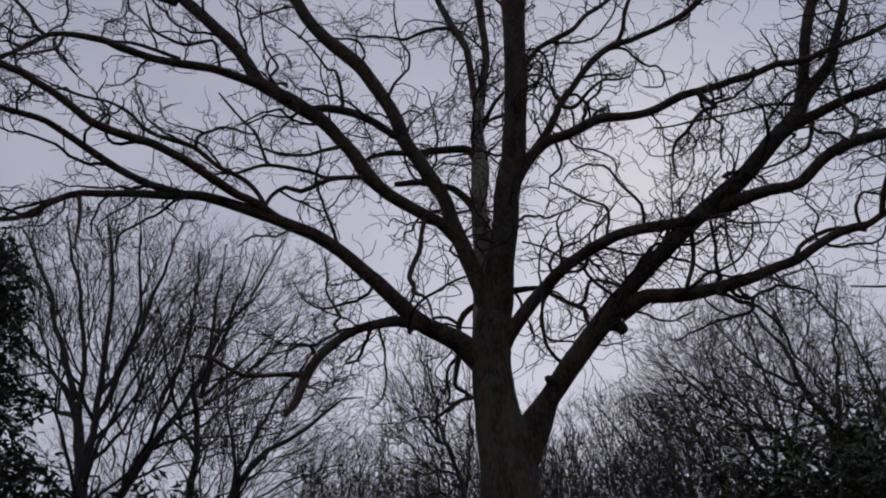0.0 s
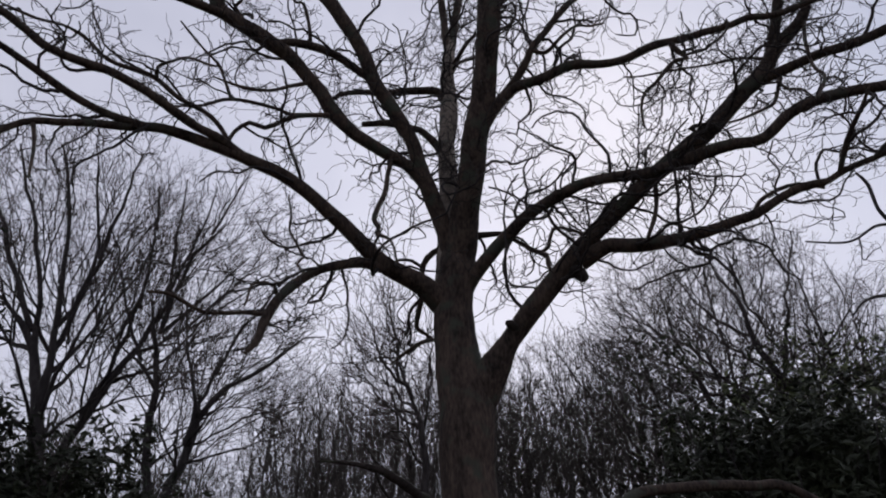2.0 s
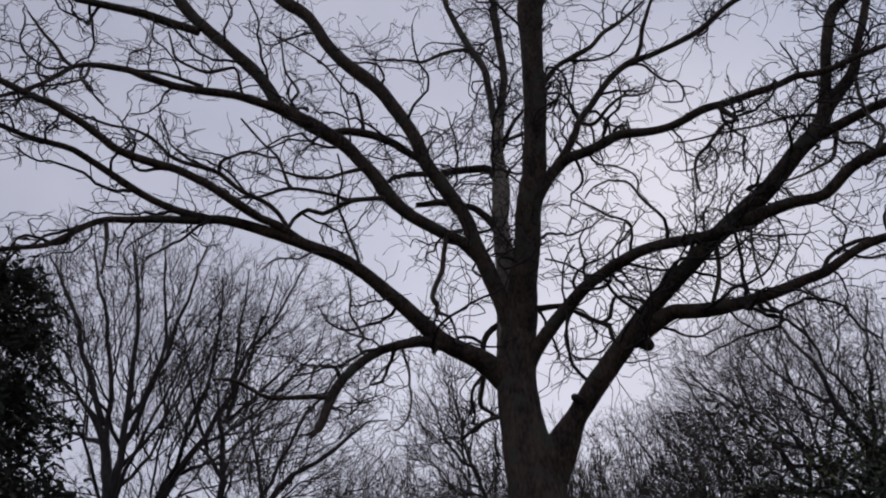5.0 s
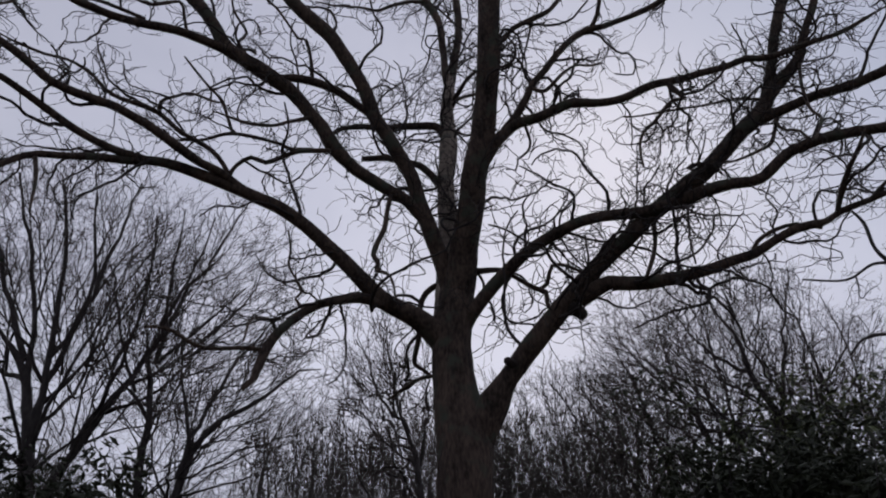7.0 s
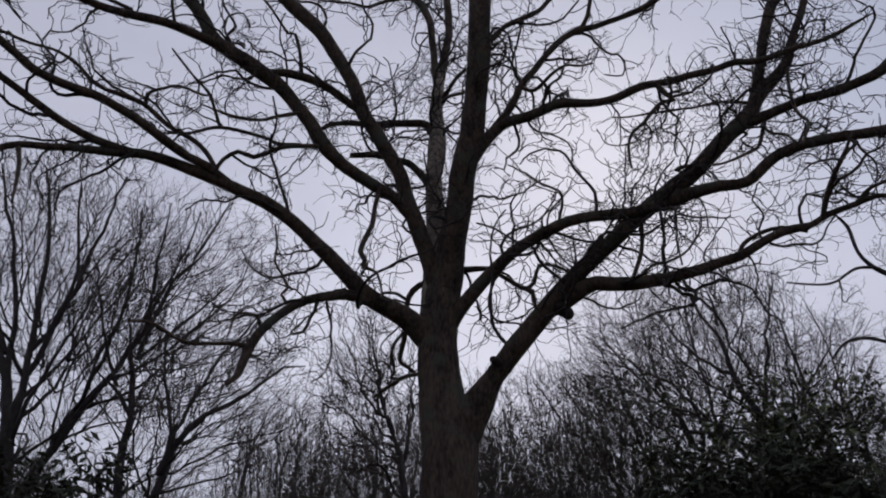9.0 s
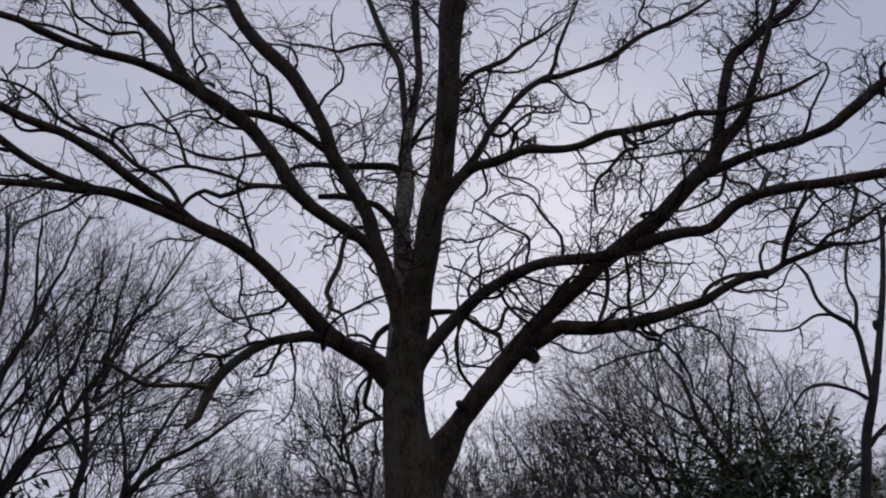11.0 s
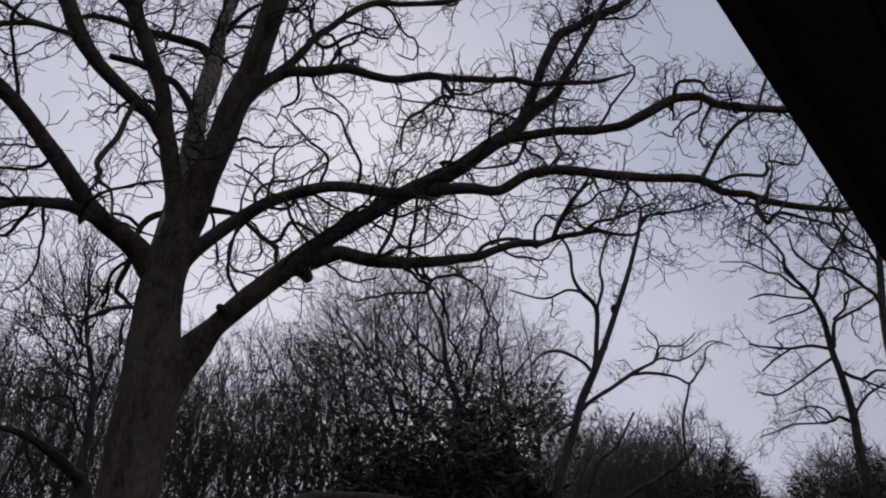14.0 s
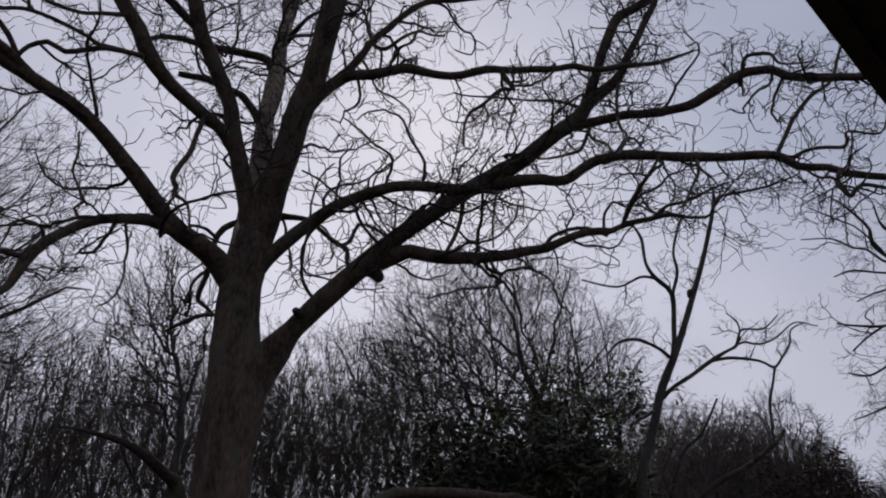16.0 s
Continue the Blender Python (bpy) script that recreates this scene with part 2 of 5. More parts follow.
# ---- ground ----
def ground_sheet():
    """Leaf-strewn ground, gently uneven near by and flat to the horizon."""
    ticks = [0, 1.5, 3, 4.5, 6, 8, 10, 12, 15, 18, 22, 27, 33, 40, 50, 65, 90, 140, 260, 600, 1800]
    axis = [-t for t in ticks[:0:-1]] + ticks
    n = len(axis)
    v = []
    for y in axis:
        for x in axis:
            far = math.hypot(x, y)
            z = 0.12 * noise.noise(Vector((x * 0.15, y * 0.15, 3.0))) * min(1, far / 8) * (far < 80)
            v.append((x, y, z))
    f = [(j * n + i, j * n + i + 1, j * n + n + i + 1, j * n + n + i) for j in range(n - 1) for i in range(n - 1)]
    return v, f


tagged(part("ground", ground_sheet(), litter), "brown leaf-strewn woodland ground under bare trees", "ground", kind="structure")


# ---- house eave over the clearing ----
def box(u0, u1, v0, v1, z0, z1):
    """A block along the house's own axes: u along the eave, v towards the wall."""
    hu, hv = Vector((0.9157, 0.4019, 0)), Vector((0.4019, -0.9157, 0))
    vs = [(hu * u + hv * (v - 0.033) + Vector((0, 0, z)))[:] for z in (z0, z1) for u, v in ((u0, v0), (u1, v0), (u1, v1), (u0, v1))]
    return vs, [(3, 2, 1, 0), (4, 5, 6, 7), (0, 1, 5, 4), (1, 2, 6, 5), (2, 3, 7, 6), (3, 0, 4, 7)]


house = thing("house", (0, 0, 0), "low house with a dark wooden eave and board wall", "house")
part("wall", box(-5, 9, 1.3, 1.45, -0.1, 2.6), siding, house, smooth=False)
part("wall", box(-5, 9, 5.0, 5.15, -0.1, 2.6), siding, house, smooth=False)
part("wall", box(-5, -4.85, 1.452, 4.998, -0.1, 2.6), siding, house, smooth=False)
part("wall", box(8.85, 9, 1.452, 4.998, -0.1, 2.6), siding, house, smooth=False)
part("fascia", box(-5.3, 9.3, -0.129, -0.1, 2.5, 2.68), stained_wood, house, "dark stained fascia board", smooth=False)
roof_v, roof_f = box(-5.35, 9.35, -0.16, 3.2, 2.68, 2.74)
roof_v = [(x, y, z + (0.9 if k in (2, 3, 6, 7) else 0)) for k, (x, y, z) in enumerate(roof_v)]
part("roof", (roof_v, roof_f), shingle, house, "dark shingle roof", smooth=False)
back_v, back_f = box(-5.35, 9.35, 3.2, 6.56, 2.68, 2.74)
back_v = [(x, y, z + (0.9 if k in (0, 1, 4, 5) else 0)) for k, (x, y, z) in enumerate(back_v)]
part("roof", (back_v, back_f), shingle, house, "dark shingle roof", smooth=False)
for k in range(10):
    part("soffit_board", box(-5.3, 9.3, -0.1 + k * 0.14, 0.034 + k * 0.14, 2.52, 2.545), stained_wood, house, smooth=False)


# ---- the great tree ----
trunk_line = [(0.62, 9.00, -0.20, 0.566), (0.62, 9.00, 1.20, 0.365), (0.64, 8.95, 3.89, 0.326), (0.65, 8.94, 4.47, 0.348), (0.66, 8.93, 5.20, 0.350), (0.575, 8.93, 5.87, 0.297), (0.555, 8.93, 6.46, 0.274), (0.61, 8.93, 7.00, 0.267), (0.72, 8.94, 7.67, 0.234)]
great_tree = thing("shade_tree", (0.62, 9.0, 0), "great bare spreading tree with dark limbs and crooked twigs", "tree")
limb_rng = np.random.default_rng(7)


def limb(points, mat):
    """One limb of the great tree, with its crown of twigs."""
    line = smooth_line(points, 0.09)
    thick = line[:, 3].max()
    wob = np.array([[noise.noise(Vector((p[0] * 1.7 + k * 9, p[1] * 1.7, p[2] * 1.7))) for k in range(3)] for p in line])
    fade = np.minimum(1, np.linspace(0, 6, len(line)))[:, None]
    line[:, :3] += wob * fade * min(0.03, 0.35 * thick)
    ob = part("limb", shifted(knotty(line, 14 if thick > 0.06 else 8, 0.08), great_tree.location), mat, great_tree)
    lo = 0.10 if thick > 0.12 else 0.06
    if len(points) < 5:
        return ob
    outer = line[:, 0].mean() > 4.5
    reach = min(1.05, max(0.5, line[:, 1].mean() / 8.0)) * (1.0 if thick > 0.05 else 0.8)
    gap = (0.21 if outer else 0.33 if line[:, 0].mean() < 0 else 0.29) if thick > 0.045 else (0.36 if outer else 0.48)
    tw = part("twig_spray", shifted(twigs_on(limb_rng, line, gap, lo, reach), great_tree.location), twig_bark, ob)
    tagged(tw, kind="stuff")
    return ob


trunk_v, trunk_f = knotty(smooth_line(trunk_line, 0.06), 56, 0.06)
ridged = []
for k, v in enumerate(trunk_v):
    axis = Vector((0.66, 9.0, v[2]))
    out = Vector(v) - axis
    turn = math.atan2(out.y, out.x)
    ridge = noise.noise(Vector((math.cos(turn) * 5, math.sin(turn) * 5, v[2] * 1.3))) + 0.6 * noise.noise(Vector((math.cos(turn) * 12, math.sin(turn) * 12, v[2] * 3)))
    ridged.append((axis + out * (1 + 0.035 * ridge))[:])
part("trunk", shifted((ridged, trunk_f), great_tree.location), bark, great_tree)
limb([(0.67, 8.93, 7.28, 0.246), (0.80, 8.56, 8.01, 0.207), (0.90, 8.33, 8.46, 0.195), (0.95, 8.15, 8.84, 0.193), (1.08, 7.89, 9.40, 0.191), (1.18, 7.61, 10.08, 0.171), (1.23, 7.37, 10.72, 0.179), (1.26, 7.10, 11.51, 0.178), (1.38, 6.69, 12.97, 0.212), (1.62, 5.90, 16.26, 0.074)], bark)
limb([(0.47, 8.93, 6.91, 0.166), (0.54, 9.05, 7.76, 0.158), (0.60, 9.19, 8.84, 0.160), (0.61, 9.32, 9.91, 0.146), (0.69, 9.41, 10.66, 0.162), (0.70, 9.49, 11.38, 0.136), (0.72, 9.54, 11.98, 0.117), (0.78, 9.61, 12.70, 0.104)], bark_pale)
limb([(0.76, 9.58, 12.34, 0.085), (0.70, 9.56, 13.16, 0.071), (0.68, 9.55, 14.05, 0.073), (0.64, 9.55, 14.46, 0.074), (0.51, 9.55, 14.83, 0.082), (0.36, 9.53, 15.23, 0.077), (-0.04, 9.52, 16.74, 0.062), (-0.13, 9.52, 18.02, 0.051), (-0.23, 9.52, 19.73, 0.018)], bark)
limb([(0.78, 9.58, 12.34, 0.080), (0.91, 9.65, 13.23, 0.077), (1.04, 9.71, 14.22, 0.080), (1.05, 9.77, 15.29, 0.084), (1.04, 9.83, 16.47, 0.095), (1.09, 9.93, 18.31, 0.074), (1.13, 10.01, 20.02, 0.026)], bark)
limb([(0.60, 8.93, 7.28, 0.144), (0.44, 8.74, 7.86, 0.130), (0.31, 8.63, 8.19, 0.127), (0.16, 8.48, 8.63, 0.120), (0.02, 8.33, 9.10, 0.108), (-0.26, 8.16, 9.57, 0.114), (-0.53, 8.02, 10.05, 0.116), (-0.71, 7.90, 10.57, 0.109), (-1.03, 7.74, 11.13, 0.111), (-1.46, 7.57, 11.69, 0.113), (-2.02, 7.40, 12.27, 0.105), (-2.47, 7.26, 13.09, 0.105), (-3.24, 7.06, 13.87, 0.108), (-4.95, 6.61, 15.97, 0.038)], bark)
limb([(0.25, 8.57, 8.37, 0.097), (-0.05, 8.41, 8.67, 0.089), (-0.26, 8.34, 8.77, 0.089), (-0.68, 8.18, 8.98, 0.093), (-0.92, 8.08, 9.14, 0.098), (-1.14, 7.99, 9.36, 0.120), (-1.31, 7.88, 9.69, 0.108), (-1.52, 7.79, 9.91, 0.104), (-1.83, 7.66, 10.23, 0.110), (-2.23, 7.53, 10.52, 0.119), (-2.49, 7.45, 10.64, 0.110), (-2.76, 7.36, 10.83, 0.111), (-2.93, 7.29, 11.11, 0.102), (-3.12, 7.21, 11.39, 0.099), (-3.31, 7.15, 11.65, 0.100), (-3.56, 7.07, 11.93, 0.096), (-4.38, 6.84, 12.83, 0.101), (-5.02, 6.66, 13.89, 0.095), (-6.28, 6.30, 16.37, 0.033)], bark)
limb([(-2.63, 7.40, 10.73, 0.083), (-3.00, 7.21, 10.78, 0.068), (-3.37, 7.01, 10.78, 0.067), (-3.59, 6.90, 10.75, 0.067), (-3.87, 6.75, 10.65, 0.061), (-4.22, 6.57, 10.57, 0.056), (-4.52, 6.39, 10.56, 0.059), (-4.69, 6.29, 10.61, 0.050), (-4.87, 6.21, 10.60, 0.046), (-5.08, 6.09, 10.52, 0.041), (-5.28, 5.95, 10.33, 0.036), (-5.36, 5.84, 10.02, 0.035), (-5.41, 5.72, 9.66, 0.030), (-5.48, 5.63, 9.45, 0.030), (-5.93, 5.07, 8.37, 0.012)], bark)
limb([(-0.65, 8.01, 10.12, 0.060), (-1.02, 7.88, 10.36, 0.065), (-1.37, 7.78, 10.51, 0.065), (-1.72, 7.68, 10.51, 0.065), (-1.97, 7.60, 10.44, 0.055), (-2.24, 7.52, 10.42, 0.019)], bark)
limb([(0.46, 8.93, 6.56, 0.203), (0.08, 8.73, 6.82, 0.146), (-0.38, 8.51, 6.98, 0.121), (-0.76, 8.29, 7.30, 0.109), (-1.06, 8.12, 7.53, 0.101), (-1.42, 7.91, 7.81, 0.093), (-1.79, 7.71, 7.98, 0.089), (-2.16, 7.55, 8.10, 0.080), (-2.53, 7.42, 8.17, 0.080), (-2.94, 7.25, 8.24, 0.071), (-3.26, 7.10, 8.25, 0.062), (-3.54, 6.98, 8.16, 0.057), (-3.90, 6.81, 8.05, 0.049), (-4.20, 6.69, 7.96, 0.044), (-4.46, 6.56, 7.85, 0.040), (-4.63, 6.47, 7.70, 0.039), (-4.76, 6.37, 7.49, 0.035), (-4.92, 6.28, 7.30, 0.030), (-5.04, 6.21, 7.22, 0.030), (-6.49, 5.42, 6.42, 0.012)], bark)
limb([(-2.18, 7.57, 8.11, 0.064), (-2.52, 7.31, 8.26, 0.056), (-2.72, 7.18, 8.29, 0.055), (-2.93, 7.00, 8.36, 0.062), (-3.25, 6.75, 8.49, 0.058), (-3.48, 6.60, 8.55, 0.057), (-3.70, 6.46, 8.59, 0.056), (-4.02, 6.25, 8.58, 0.052), (-4.32, 6.05, 8.62, 0.051), (-4.45, 5.97, 8.70, 0.051), (-4.69, 5.79, 8.83, 0.047), (-4.93, 5.63, 8.94, 0.047), (-5.08, 5.54, 9.02, 0.046), (-5.25, 5.43, 9.03, 0.046), (-6.93, 4.36, 9.44, 0.016)], bark)
limb([(-3.36, 7.06, 8.23, 0.054), (-3.66, 6.87, 8.21, 0.053), (-3.92, 6.72, 8.24, 0.049), (-4.13, 6.58, 8.31, 0.049), (-4.36, 6.43, 8.44, 0.048), (-4.61, 6.26, 8.57, 0.044), (-4.90, 6.09, 8.71, 0.040), (-5.09, 5.98, 8.70, 0.040), (-5.24, 5.88, 8.69, 0.036), (-5.34, 5.82, 8.69, 0.036), (-7.07, 4.82, 9.07, 0.013)], bark)
limb([(-0.11, 8.62, 6.94, 0.089), (-0.41, 8.49, 6.92, 0.080), (-0.69, 8.38, 6.93, 0.072), (-1.05, 8.20, 6.79, 0.062), (-1.39, 8.04, 6.51, 0.057), (-1.60, 7.90, 6.17, 0.058), (-1.71, 7.79, 5.86, 0.060), (-1.77, 7.67, 5.52, 0.048), (-1.80, 7.62, 5.39, 0.040), (-1.89, 7.54, 5.23, 0.020)], bark)
limb([(-1.73, 7.79, 5.85, 0.035), (-1.96, 7.63, 5.81, 0.028), (-2.07, 7.55, 5.76, 0.027), (-2.34, 7.37, 5.66, 0.023), (-2.54, 7.21, 5.72, 0.023), (-2.70, 7.08, 5.76, 0.020), (-2.88, 6.96, 5.71, 0.013)], bark)
limb([(0.76, 8.93, 5.16, 0.296), (1.08, 8.73, 5.59, 0.195), (1.26, 8.61, 5.85, 0.136), (1.54, 8.44, 6.18, 0.141), (1.87, 8.28, 6.51, 0.138), (2.16, 8.14, 6.82, 0.127), (2.49, 7.99, 7.15, 0.113), (2.91, 7.81, 7.49, 0.110), (3.33, 7.66, 7.82, 0.115), (3.78, 7.52, 8.14, 0.127), (4.21, 7.40, 8.49, 0.121), (4.63, 7.27, 8.88, 0.118), (5.01, 7.18, 9.23, 0.116), (5.26, 7.07, 9.74, 0.084), (5.42, 6.96, 10.26, 0.077), (5.83, 6.80, 11.35, 0.085), (6.21, 6.72, 11.73, 0.077), (6.99, 6.60, 12.37, 0.075), (8.13, 6.42, 13.54, 0.026)], bark)
limb([(4.99, 7.18, 9.20, 0.091), (5.20, 7.06, 9.51, 0.100), (5.50, 6.95, 9.82, 0.092), (5.73, 6.85, 10.07, 0.076), (5.87, 6.74, 10.50, 0.058), (6.09, 6.62, 10.95, 0.059), (6.38, 6.47, 11.57, 0.056), (6.57, 6.39, 12.00, 0.041), (7.17, 6.12, 13.56, 0.014)], bark)
limb([(0.70, 8.93, 6.67, 0.106), (0.90, 8.74, 6.99, 0.099), (1.42, 8.38, 7.45, 0.090), (1.67, 8.25, 7.63, 0.082), (2.08, 8.03, 7.78, 0.081), (2.47, 7.86, 7.86, 0.077), (3.15, 7.54, 7.73, 0.078), (3.50, 7.39, 7.75, 0.085), (3.86, 7.23, 7.82, 0.084), (4.18, 7.08, 7.81, 0.075), (4.49, 6.94, 7.78, 0.074), (4.94, 6.72, 8.06, 0.070), (5.48, 6.45, 8.10, 0.067), (5.86, 6.29, 8.04, 0.067), (6.24, 6.14, 8.00, 0.067), (7.13, 5.80, 7.99, 0.059), (7.39, 5.68, 7.81, 0.054), (7.79, 5.55, 7.79, 0.050), (7.96, 5.46, 7.64, 0.050), (8.36, 5.32, 7.59, 0.046), (8.77, 5.18, 7.56, 0.046), (9.36, 5.04, 7.67, 0.034), (10.79, 4.67, 8.13, 0.012)], bark)
limb([(2.22, 8.16, 6.74, 0.123), (2.55, 7.99, 6.87, 0.096), (2.68, 7.94, 6.86, 0.095), (2.99, 7.79, 6.74, 0.093), (3.30, 7.63, 6.70, 0.084), (3.75, 7.40, 6.70, 0.070), (3.99, 7.27, 6.72, 0.063), (4.20, 7.17, 6.74, 0.063), (4.48, 7.04, 6.88, 0.055), (4.70, 6.93, 6.95, 0.052), (4.93, 6.85, 6.97, 0.052), (5.06, 6.83, 7.00, 0.040), (5.26, 6.75, 7.10, 0.040), (5.49, 6.66, 7.15, 0.036), (5.80, 6.54, 7.22, 0.033), (5.94, 6.47, 7.17, 0.024), (6.25, 6.37, 7.18, 0.020), (6.35, 6.31, 7.29, 0.016), (6.67, 6.16, 7.70, 0.012)], bark)
limb([(4.19, 7.24, 6.75, 0.024), (4.33, 7.20, 6.97, 0.028), (4.59, 7.16, 7.12, 0.028), (4.84, 7.11, 7.16, 0.025), (5.12, 7.05, 7.06, 0.025)], bark)
limb([(1.08, 8.03, 9.06, 0.106), (1.27, 7.93, 9.36, 0.102), (1.43, 7.88, 9.51, 0.089), (1.61, 7.79, 9.62, 0.080), (1.92, 7.67, 9.66, 0.075), (2.18, 7.59, 9.73, 0.075), (2.41, 7.52, 9.78, 0.075), (2.76, 7.41, 9.69, 0.065), (3.14, 7.28, 9.65, 0.060), (3.56, 7.15, 9.76, 0.060), (3.87, 7.07, 9.77, 0.055), (4.20, 6.97, 9.82, 0.055), (4.52, 6.88, 9.85, 0.050), (4.83, 6.78, 9.93, 0.050), (5.14, 6.68, 9.85, 0.046), (5.80, 6.50, 9.98, 0.037), (6.40, 6.35, 10.21, 0.028), (6.85, 6.25, 10.45, 0.012)], bark)
limb([(1.33, 7.89, 9.44, 0.062), (1.61, 7.78, 9.78, 0.058), (1.76, 7.70, 10.02, 0.059), (1.92, 7.62, 10.36, 0.055), (2.09, 7.56, 10.54, 0.055), (2.30, 7.48, 10.80, 0.051), (2.56, 7.40, 11.10, 0.051), (2.86, 7.32, 11.28, 0.056), (3.11, 7.25, 11.27, 0.047), (3.49, 7.15, 11.37, 0.042), (3.96, 7.03, 11.57, 0.047), (4.50, 6.91, 12.00, 0.043), (5.25, 6.76, 12.39, 0.039), (6.11, 6.58, 13.00, 0.014)], bark)
limb([(1.27, 7.34, 10.79, 0.055), (1.51, 7.37, 11.11, 0.047), (1.73, 7.39, 11.42, 0.043), (2.05, 7.42, 11.70, 0.048), (2.32, 7.44, 11.92, 0.039), (2.57, 7.46, 12.29, 0.040), (2.93, 7.49, 12.63, 0.036), (3.64, 7.55, 13.47, 0.012)], bark)
limb([(4.90, 7.21, 9.08, 0.082), (5.12, 7.05, 9.08, 0.073), (5.37, 6.89, 9.10, 0.068), (5.63, 6.72, 9.12, 0.067), (5.75, 6.62, 9.09, 0.067), (6.30, 6.24, 9.04, 0.067), (6.48, 6.08, 9.12, 0.076), (6.77, 5.87, 9.32, 0.076), (7.04, 5.72, 9.48, 0.067), (7.39, 5.55, 9.50, 0.063), (7.52, 5.47, 9.33, 0.062), (7.76, 5.29, 9.19, 0.062), (8.09, 5.08, 9.12, 0.057), (8.53, 4.83, 9.10, 0.052), (9.82, 4.11, 9.28, 0.018)], bark)
limb([(0.78, 8.94, 7.72, 0.061), (1.31, 8.74, 7.62, 0.034), (1.48, 8.65, 7.43, 0.033), (1.69, 8.54, 7.19, 0.033), (1.85, 8.46, 7.05, 0.036), (1.84, 8.41, 6.88, 0.032), (1.86, 8.35, 6.68, 0.027)], bark)
limb([(-0.27, 8.34, 8.76, 0.040), (-0.33, 8.25, 8.36, 0.034), (-0.36, 8.16, 7.97, 0.038), (-0.44, 8.08, 7.67, 0.037), (-0.49, 8.00, 7.38, 0.036), (-0.43, 7.97, 7.26, 0.031), (-0.42, 7.91, 7.06, 0.027), (-0.27, 7.86, 6.95, 0.019), (-0.18, 7.74, 6.52, 0.011)], bark)
limb([(0.67, 9.43, 10.89, 0.085), (0.51, 9.40, 11.19, 0.075), (0.15, 9.36, 11.19, 0.069), (-0.36, 9.30, 11.08, 0.069), (-0.77, 9.25, 11.06, 0.053), (-1.17, 9.20, 10.94, 0.042), (-1.31, 9.17, 10.79, 0.036)], bark)
limb([(0.60, 9.28, 9.52, 0.088), (0.37, 9.21, 9.86, 0.065), (0.16, 9.16, 10.06, 0.060), (-0.06, 9.12, 10.09, 0.060), (-0.36, 9.06, 10.15, 0.055), (-0.79, 8.96, 10.01, 0.044)], bark)
limb([(3.30, 7.72, 7.69, 0.035), (3.21, 7.64, 7.30, 0.031), (3.08, 7.55, 6.93, 0.030), (2.94, 7.48, 6.65, 0.025)], bark)
limb([(3.75, 7.08, 9.77, 0.038), (3.82, 7.08, 9.58, 0.038), (3.93, 7.08, 9.43, 0.033), (3.77, 7.08, 9.39, 0.029), (3.62, 7.06, 9.24, 0.029), (3.37, 7.05, 8.91, 0.024), (3.19, 7.04, 8.72, 0.024), (3.07, 7.02, 8.39, 0.019), (3.05, 7.02, 8.05, 0.015)], bark)
limb([(7.18, 5.82, 7.99, 0.034), (7.37, 5.68, 8.36, 0.030), (7.50, 5.60, 8.61, 0.030), (7.83, 5.48, 9.01, 0.031), (8.25, 5.37, 9.36, 0.027), (8.47, 5.25, 9.83, 0.023), (8.71, 5.15, 10.28, 0.019)], bark)
limb([(0.54, 8.93, 7.58, 0.046), (0.31, 9.01, 7.49, 0.046), (0.17, 9.08, 7.34, 0.043), (0.12, 9.17, 7.06, 0.040), (0.11, 9.24, 6.82, 0.040), (0.05, 9.34, 6.55, 0.036), (0.06, 9.37, 6.44, 0.034), (0.17, 9.42, 6.38, 0.025), (0.31, 9.47, 6.29, 0.022)], bark)
limb([(0.29, 8.92, 6.04, 0.032), (0.14, 9.06, 6.08, 0.028), (-0.04, 9.25, 6.06, 0.025), (-0.21, 9.42, 6.02, 0.021), (-0.33, 9.56, 6.01, 0.012)], bark)
limb([(-4.22, 6.90, 12.43, 0.080), (-5.15, 6.54, 12.57, 0.069), (-5.89, 6.25, 12.55, 0.058), (-6.15, 6.16, 12.64, 0.048), (-6.26, 6.05, 13.08, 0.034), (-6.51, 5.83, 14.16, 0.012)], bark)
limb([(1.44, 8.55, 5.93, 0.083), (1.30, 8.43, 5.97, 0.060), (1.22, 8.36, 5.98, 0.045), (1.20, 8.34, 5.98, 0.010)], dead_wood)
limb([(2.10, 8.22, 6.64, 0.100), (2.17, 8.09, 6.54, 0.088), (2.19, 7.99, 6.42, 0.070), (2.19, 7.95, 6.36, 0.012)], dead_wood)
limb([(-2.39, 7.39, 8.29, 0.028), (-2.32, 7.37, 8.42, 0.028), (-2.13, 7.33, 8.53, 0.032), (-1.92, 7.31, 8.42, 0.032), (-1.69, 7.27, 8.49, 0.032), (-1.49, 7.24, 8.55, 0.032), (-1.06, 7.17, 8.50, 0.032)], bark)
limb([(-2.34, 7.50, 8.19, 0.032), (-2.55, 7.31, 8.50, 0.032), (-2.74, 7.20, 8.63, 0.032), (-3.02, 7.05, 8.72, 0.032), (-3.30, 6.87, 8.90, 0.032), (-3.55, 6.76, 8.95, 0.032), (-3.74, 6.65, 8.94, 0.027), (-3.92, 6.57, 9.02, 0.027), (-4.06, 6.47, 9.16, 0.023), (-4.21, 6.40, 9.25, 0.023), (-4.38, 6.32, 9.30, 0.019), (-4.62, 6.19, 9.26, 0.019), (-4.85, 6.08, 9.30, 0.019), (-4.98, 6.02, 9.33, 0.011), (-5.41, 5.82, 9.49, 0.012)], bark)
